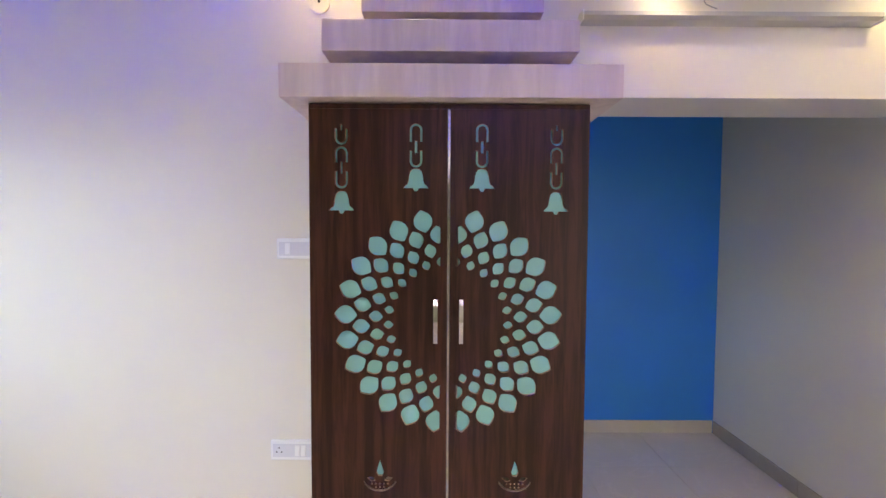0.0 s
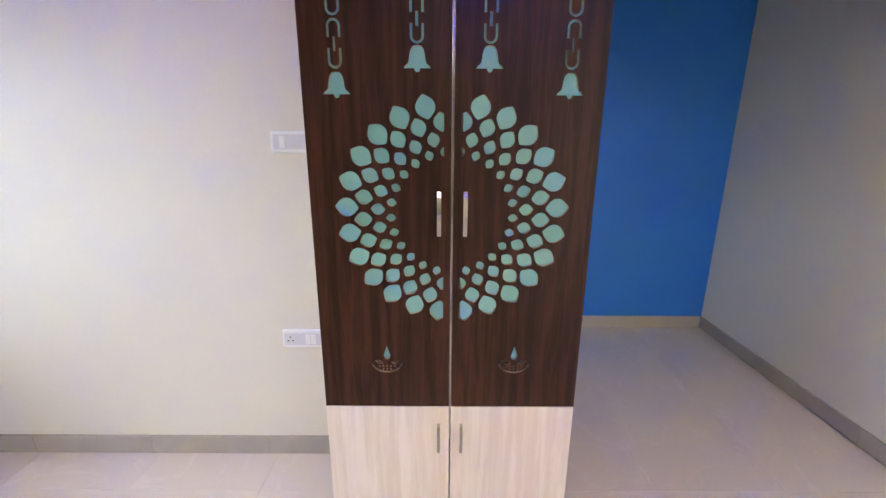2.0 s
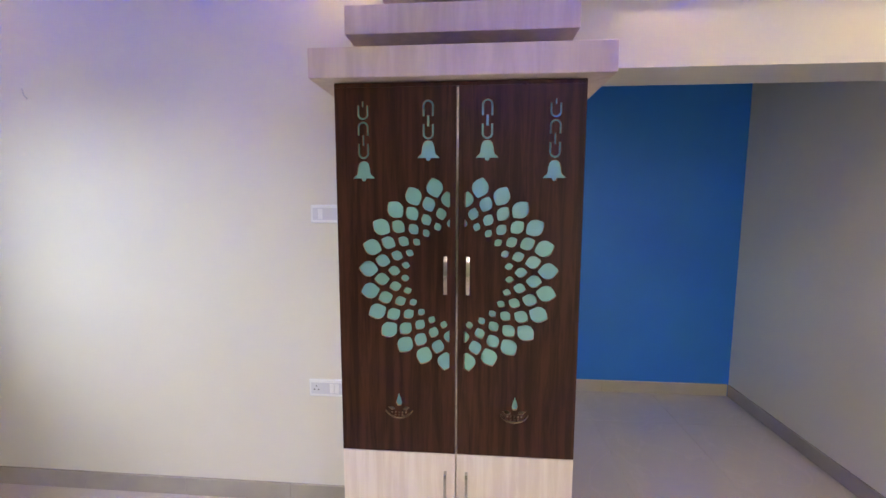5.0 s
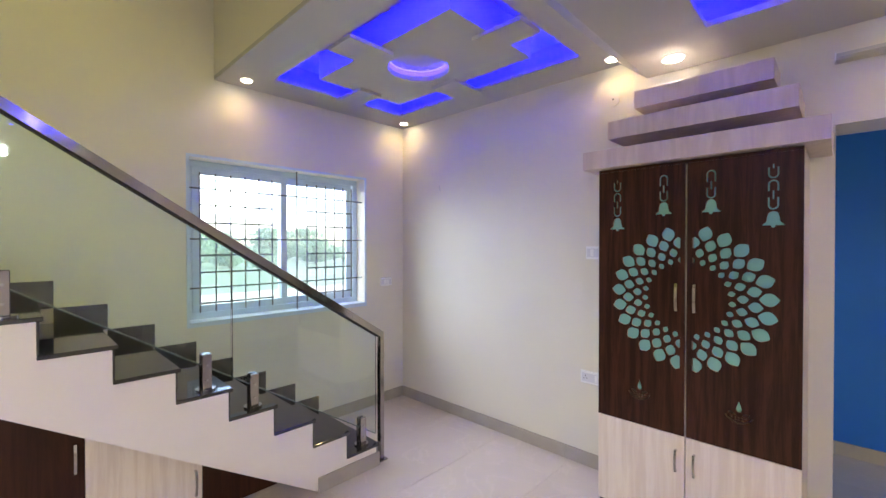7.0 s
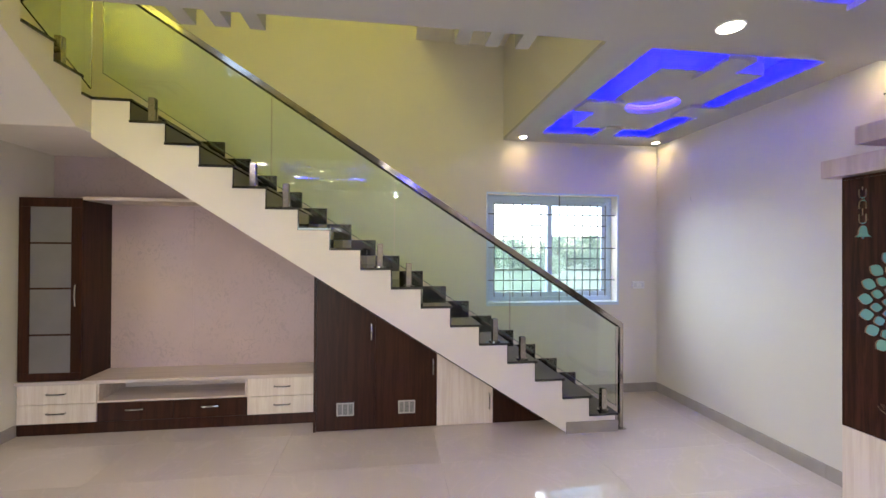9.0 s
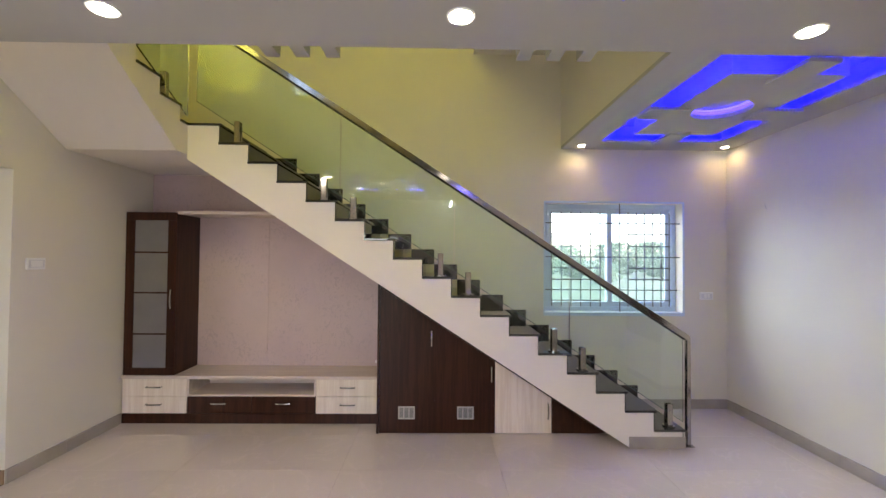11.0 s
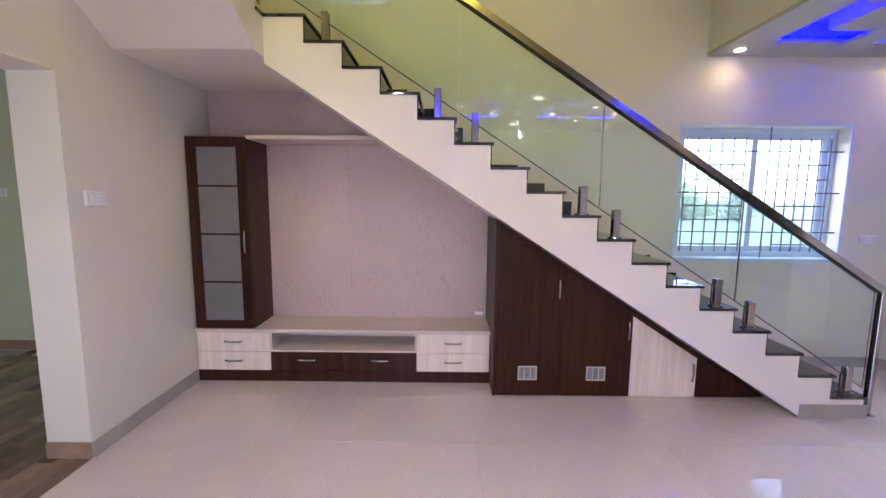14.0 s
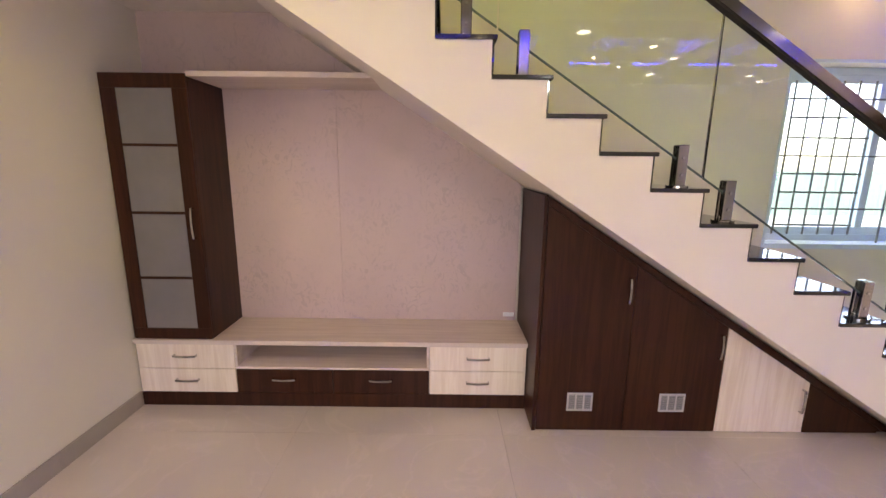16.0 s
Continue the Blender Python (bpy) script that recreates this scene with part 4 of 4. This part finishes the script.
def petal(cx, cz, s, ang):
    """A rounded leaf outline with an ogee point at both ends."""
    pts, n = [], 28
    for i in range(n):
        a = 2 * math.pi * i / n
        off = min(abs((a - math.pi / 2 + math.pi) % (2 * math.pi) - math.pi), abs((a + math.pi / 2 + math.pi) % (2 * math.pi) - math.pi))
        r = 0.86 + 0.20 * max(0.0, 1 - off / 0.6) ** 1.3
        pts.append((r * math.cos(a), r * math.sin(a)))
    c, n_ = math.cos(ang), math.sin(ang)
    return [(cx + s * (x * c - z * n_), cz + s * (x * n_ + z * c)) for x, z in pts]


def stroke(pts, w):
    left, right = [], []
    for i, p in enumerate(pts):
        a, b = pts[max(i - 1, 0)], pts[min(i + 1, len(pts) - 1)]
        t = Vector((b[0] - a[0], b[1] - a[1])).normalized()
        left.append((p[0] - t.y * w / 2, p[1] + t.x * w / 2))
        right.append((p[0] + t.y * w / 2, p[1] - t.x * w / 2))
    return left + right[::-1]


def link(cx, z0, z1, up, w=0.0075, half=0.0175):
    """A half chain link, open at the bottom (up) or at the top."""
    arc = [(cx + half * math.cos(a), half * math.sin(a)) for a in [math.pi * i / 8 for i in range(9)]]
    if up:
        pts = [(arc[0][0], z0)] + [(x, z1 - half + z) for x, z in arc] + [(arc[-1][0], z0)]
    else:
        pts = [(arc[0][0], z1)] + [(x, z0 + half - z) for x, z in arc] + [(arc[-1][0], z1)]
    return stroke(pts, w)


def bell(cx, z0, h=0.076, w=0.042):
    half = ((0.10, 1.0), (0.30, 0.97), (0.46, 0.86), (0.56, 0.66), (0.60, 0.45), (0.68, 0.32), (0.88, 0.24), (1.0, 0.14), (0.22, 0.14), (0.17, 0.04), (0.06, 0.0))
    return [(cx + w * a, z0 + h * b) for a, b in half] + [(cx - w * a, z0 + h * b) for a, b in half[::-1]]


def dot(cx, cz, r, n=8):
    return [(cx + r * math.cos(2 * math.pi * i / n), cz + r * math.sin(2 * math.pi * i / n)) for i in range(n)]


MZ = 1.330   # middle of the flower


def cutouts(side):
    """Openings of one leaf of the doors; side -1 or 1."""
    holes, edge = [], CM + side * 0.028
    step = 2 * math.pi / 25
    for r, s, off in ((0.350, 0.0368, 0.0), (0.297, 0.0288, 0.5), (0.247, 0.0228, 0.0), (0.204, 0.0158, 0.5)):
        for k in range(-1, 14):
            a = (k + off) * step
            if a > math.pi + 0.3:
                continue
            x, z = CM + side * r * math.sin(a), MZ + r * math.cos(a)
            p = petal(x, z, s, -side * a)
            p = clip_x(p, edge, side < 0)
            if len(p) > 3 and max(q[0] for q in p) - min(q[0] for q in p) > 0.006:
                holes.append(p)
    xi, xo = CM + side * 0.111, CM + side * 0.361
    holes += [link(xi, 1.935, 1.992, True), stroke([(xi, 1.938), (xi, 1.898)], 0.0085), link(xi, 1.853, 1.906, False), bell(xi, 1.770)]
    holes += [stroke([(xo, 1.992), (xo, 1.972)], 0.006), link(xo, 1.928, 1.978, False), link(xo, 1.866, 1.915, True), stroke([(xo, 1.868), (xo, 1.828)], 0.0065),
              link(xo, 1.782, 1.836, False), bell(xo, 1.694)]
    xd, zd = CM + side * 0.233, 0.744
    holes.append([(xd, zd + 0.10), (xd + 0.009, zd + 0.075), (xd + 0.013, zd + 0.058), (xd + 0.008, zd + 0.045), (xd - 0.006, zd + 0.045), (xd - 0.012, zd + 0.058), (xd - 0.007, zd + 0.076)])
    arc = [math.radians(200 + 140 * i / 12) for i in range(13)]
    holes.append([(xd + 0.060 * math.cos(a), zd + 0.042 + 0.052 * math.sin(a)) for a in arc] + [(xd + 0.057 * math.cos(a), zd + 0.042 + 0.045 * math.sin(a)) for a in arc[::-1]])
    for s in (-1, 1):
        holes.append([(xd + s * 0.045, zd + 0.04), (xd + s * 0.030, zd + 0.026), (xd + s * 0.014, zd + 0.030), (xd + s * 0.026, zd + 0.042)])
    for i, j in ((-2, 0), (-1, 0), (0, 0), (1, 0), (2, 0), (-1, 1), (0, 1), (1, 1)):
        holes.append(dot(xd + i * 0.014, zd + 0.018 - j * 0.012, 0.0032))
    return holes


def carved_door(x0, x1, z0, z1, holes):
    """A board with openings cut through it."""
    cu_ = bpy.data.curves.new("carved_board", "CURVE")
    cu_.dimensions, cu_.fill_mode, cu_.extrude = "2D", "BOTH", 0.005
    for poly in [[(x0, z0), (x1, z0), (x1, z1), (x0, z1)]] + holes:
        sp = cu_.splines.new("POLY")
        sp.points.add(len(poly) - 1)
        for q, (x, z) in zip(sp.points, poly):
            q.co = (x, z, 0, 1)
        sp.use_cyclic_u = True
    tmp = bpy.data.objects.new("carved_board", cu_)
    me = bpy.data.meshes.new_from_object(tmp)
    bpy.data.objects.remove(tmp)
    me.transform(Matrix.Translation((0, CYF + 0.005, 0)) @ Matrix.Rotation(radians(90), 4, "X"))
    bm = bmesh.new()
    bm.from_mesh(me)
    bmesh.ops.remove_doubles(bm, verts=bm.verts, dist=1e-5)
    bpy.data.meshes.remove(me)
    bm.normal_update()
    for f in bm.faces:
        c = f.calc_center_median()
        if abs(f.normal.y) < 0.3 and x0 + 0.004 < c.x < x1 - 0.004 and z0 + 0.004 < c.z < z1 - 0.004:
            f.material_index = 1
    return bm


for side in (-1, 1):
    x0, x1 = (CX0, CM - 0.0025) if side < 0 else (CM + 0.0025, CX1)
    d = part("carved_door", carved_door(x0, x1, 0.592, 2.043, cutouts(side)), DWOOD, pc, "dark walnut door with cut-out flower and bells")
    d.data.materials.append(CUTEDGE)
    part("glass_backing", boxes((x0 + 0.03, x1 - 0.02, CYF + 0.0105, CYF + 0.0145, 0.785, 2.02)), FROST, d, "pale green frosted glass")
    part("edge_strip", boxes((x1 - 0.002 if side < 0 else x0 - 0.0, x1 + 0.0005 if side < 0 else x0 + 0.002, CYF - 0.001, CYF + 0.018, 0.592, 2.043)), CHROME, d)
    hx = CM + side * 0.043
    part("handle", bow((hx, CYF, 1.262), (hx, CYF, 1.405), (0, -1, 0), 0.014, 0.03), CHROME, d, "chrome bow handle")
    ld = part("lower_door", boxes((x0, x1, CYF, CYF + 0.018, 0.082, 0.589), bevel=0.0015), LWOOD, pc, "pale ash lower door")
    part("handle", bow((hx, CYF, 0.40), (hx, CYF, 0.51), (0, -1, 0), 0.011, 0.026), CHROME, ld, "chrome bow handle")

# ---------------------------------------------------------------- small wall fittings
def switch_plate(name, m, w, h, rockers, label, socket=False):
    s = thing(name, m.translation, label, "switch")
    bm = box(bmesh.new(), -w / 2, w / 2, -0.016, 0, -h / 2, h / 2, bevel=0.004)
    bm.transform(m)
    part("plate", bm, PLASTIC, s)
    bm = bmesh.new()
    box(bm, -w / 2 + 0.012, w / 2 - 0.012, -0.0175, -0.0155, -h / 2 + 0.016, h / 2 - 0.016)
    bm.transform(m)
    part("frame", bm, ROCKER, s)
    for a, b in rockers:
        bm = box(bmesh.new(), a, b, -0.022, -0.017, -h / 2 + 0.021, h / 2 - 0.021, bevel=0.002)
        bm.transform(m)
        part("rocker", bm, PLASTIC, s)
    if socket:
        # Flat dark discs stand for the shade inside the pin holes.
        bm = bmesh.new()
        for dx, dz in ((0, 0.012), (-0.011, -0.007), (0.011, -0.007)):
            cyl(bm, (-w / 2 + 0.04 + dx, -0.0176, dz), 0.0036, 0.001, axis="y", n=10)
        bm.transform(m)
        part("pin_hole", bm, DARKGAP, s)


switch_plate("light_switch", pose(-0.631, YN, 1.556), 0.165, 0.092, ((-0.045, -0.02),), "white light switch plate on the cream wall")
switch_plate("power_socket", pose(-0.651, YN, 0.650), 0.20, 0.092, ((0.01, 0.033), (0.036, 0.06)), "white power socket with switches on the cream wall", True)
switch_plate("light_switch", pose(XW, 1.495, 1.235, 0, 0, 90), 0.15, 0.085, ((-0.03, 0.0), (0.004, 0.034)), "white switch plate beside the window")
switch_plate("light_switch", pose(-1.42, YS, 1.565, 0, 0, 180), 0.15, 0.09, ((-0.045, 0.045),), "white switch plate beside the doorway")
switch_plate("light_switch", pose(-3.0, -6.79, 1.6, 0, 0, 90), 0.12, 0.08, ((-0.03, 0.03),), "white switch plate on the pale green wall")
bt = thing("tube_light", (1.24, YN, 2.53), "slim white tube light fitting, switched off, above the passage", "tube light")
bm = bmesh.new()
prism(bm, [(YN - 0.002, 2.528), (YN - 0.045, 2.534), (YN - 0.062, 2.545), (YN - 0.062, 2.562), (YN - 0.002, 2.568)], "x", 0.605, 1.862)
# The dimmed ceiling colour puts shade on this white batten.
part("batten", bm, CEIL, bt)
for x in (0.598, 1.862):
    part("end_cap", boxes((x, x + 0.007, YN - 0.064, YN - 0.002, 2.526, 2.570), bevel=0.002), PLASTIC, bt)
wr = thing("loose_wires", (1.17, YN, 2.64), "two thin loose wires sticking out of the wall", "wires")
for dx, dz in ((-0.05, 0.035), (0.03, -0.03)):
    bm = bmesh.new()
    tube(bm, [(1.15, YN, 2.625), (1.15 + dx * 0.5, YN - 0.02, 2.62 + dz * 0.6), (1.15 + dx, YN - 0.03, 2.62 + dz)], 0.003, 0.003, (0, 1, 0.2))
    part("wire", bm, VENT, wr)
ro = thing("junction_cover", (-0.521, YN, 2.618), "round cream junction box cover on the wall", "junction box")
bm = bmesh.new()
cyl(bm, (-0.521, YN - 0.004, 2.618), 0.045, 0.008, axis="y", n=32)
part("cover", bm, PAINT, ro)
bm = bmesh.new()
# A dark disc on the cover gives the hole its shade.
cyl(bm, (-0.521, YN - 0.009, 2.623), 0.006, 0.003, axis="y", n=12)
part("wire_hole", bm, DARKGAP, ro)
hk = thing("wall_hook", (-2.20, YN, 2.148), "small wire end sticking out of the cream wall", "wire")
bm = bmesh.new()
tube(bm, [(-2.201, YN, 2.138), (-2.196, YN - 0.02, 2.153), (-2.20, YN - 0.022, 2.188)], 0.004, 0.004, (1, 0, 0))
part("wire", bm, VENTF, hk)

# ---------------------------------------------------------------- floors
floor = struct("floor", boxes((XW, XE, YS, 3.23, -0.1, -0.006)), GROUT, "polished cream floor tiles", "floor")
xs = [-1.44 + 0.61 * i for i in range(-3, 8)]
ys = [-3.447 + 1.234 * i for i in range(-2, 7)]
shared = {}
for xa, xb in zip(xs, xs[1:]):
    for ya, yb in zip(ys, ys[1:]):
        xa_, xb_, ya_, yb_ = max(xa, XW), min(xb, XE), max(ya, YS), min(yb, 3.23)
        if xb_ - xa_ < 0.03 or yb_ - ya_ < 0.03:
            continue
        w, h = round(xb_ - xa_ - 0.0012, 4), round(yb_ - ya_ - 0.0012, 4)
        if (w, h) not in shared:
            shared[w, h] = mesh_of("tile", box(bmesh.new(), 0, w, 0, h, -0.01, 0, bevel=0.0004), TILE)
        t_ = new("tile", shared[w, h])
        t_.parent = floor
        t_.location = (xa_ + 0.0006, ya_ + 0.0006, 0)
room_floor = struct("room_floor", boxes((-3.0, 1.5, -8.0, YS - 0.0, -0.1, -0.012)), GROUT, "brown wood-print floor tiles in the next room", "floor")
plank = mesh_of("plank", box(bmesh.new(), 0, 0.297, 0, 0.0975, -0.012, -0.001, bevel=0.0006), PLANK)
for j in range(22):
    for i in range(14):
        x, y = -2.99 + 0.3 * i + (0.15 if j % 2 else 0), YS - 0.1 * (j + 1)
        if x > 0.9 or len(room_floor.children) > 295:
            continue
        p = new("plank", plank)
        p.parent = room_floor
        p.location = (x, y, 0)
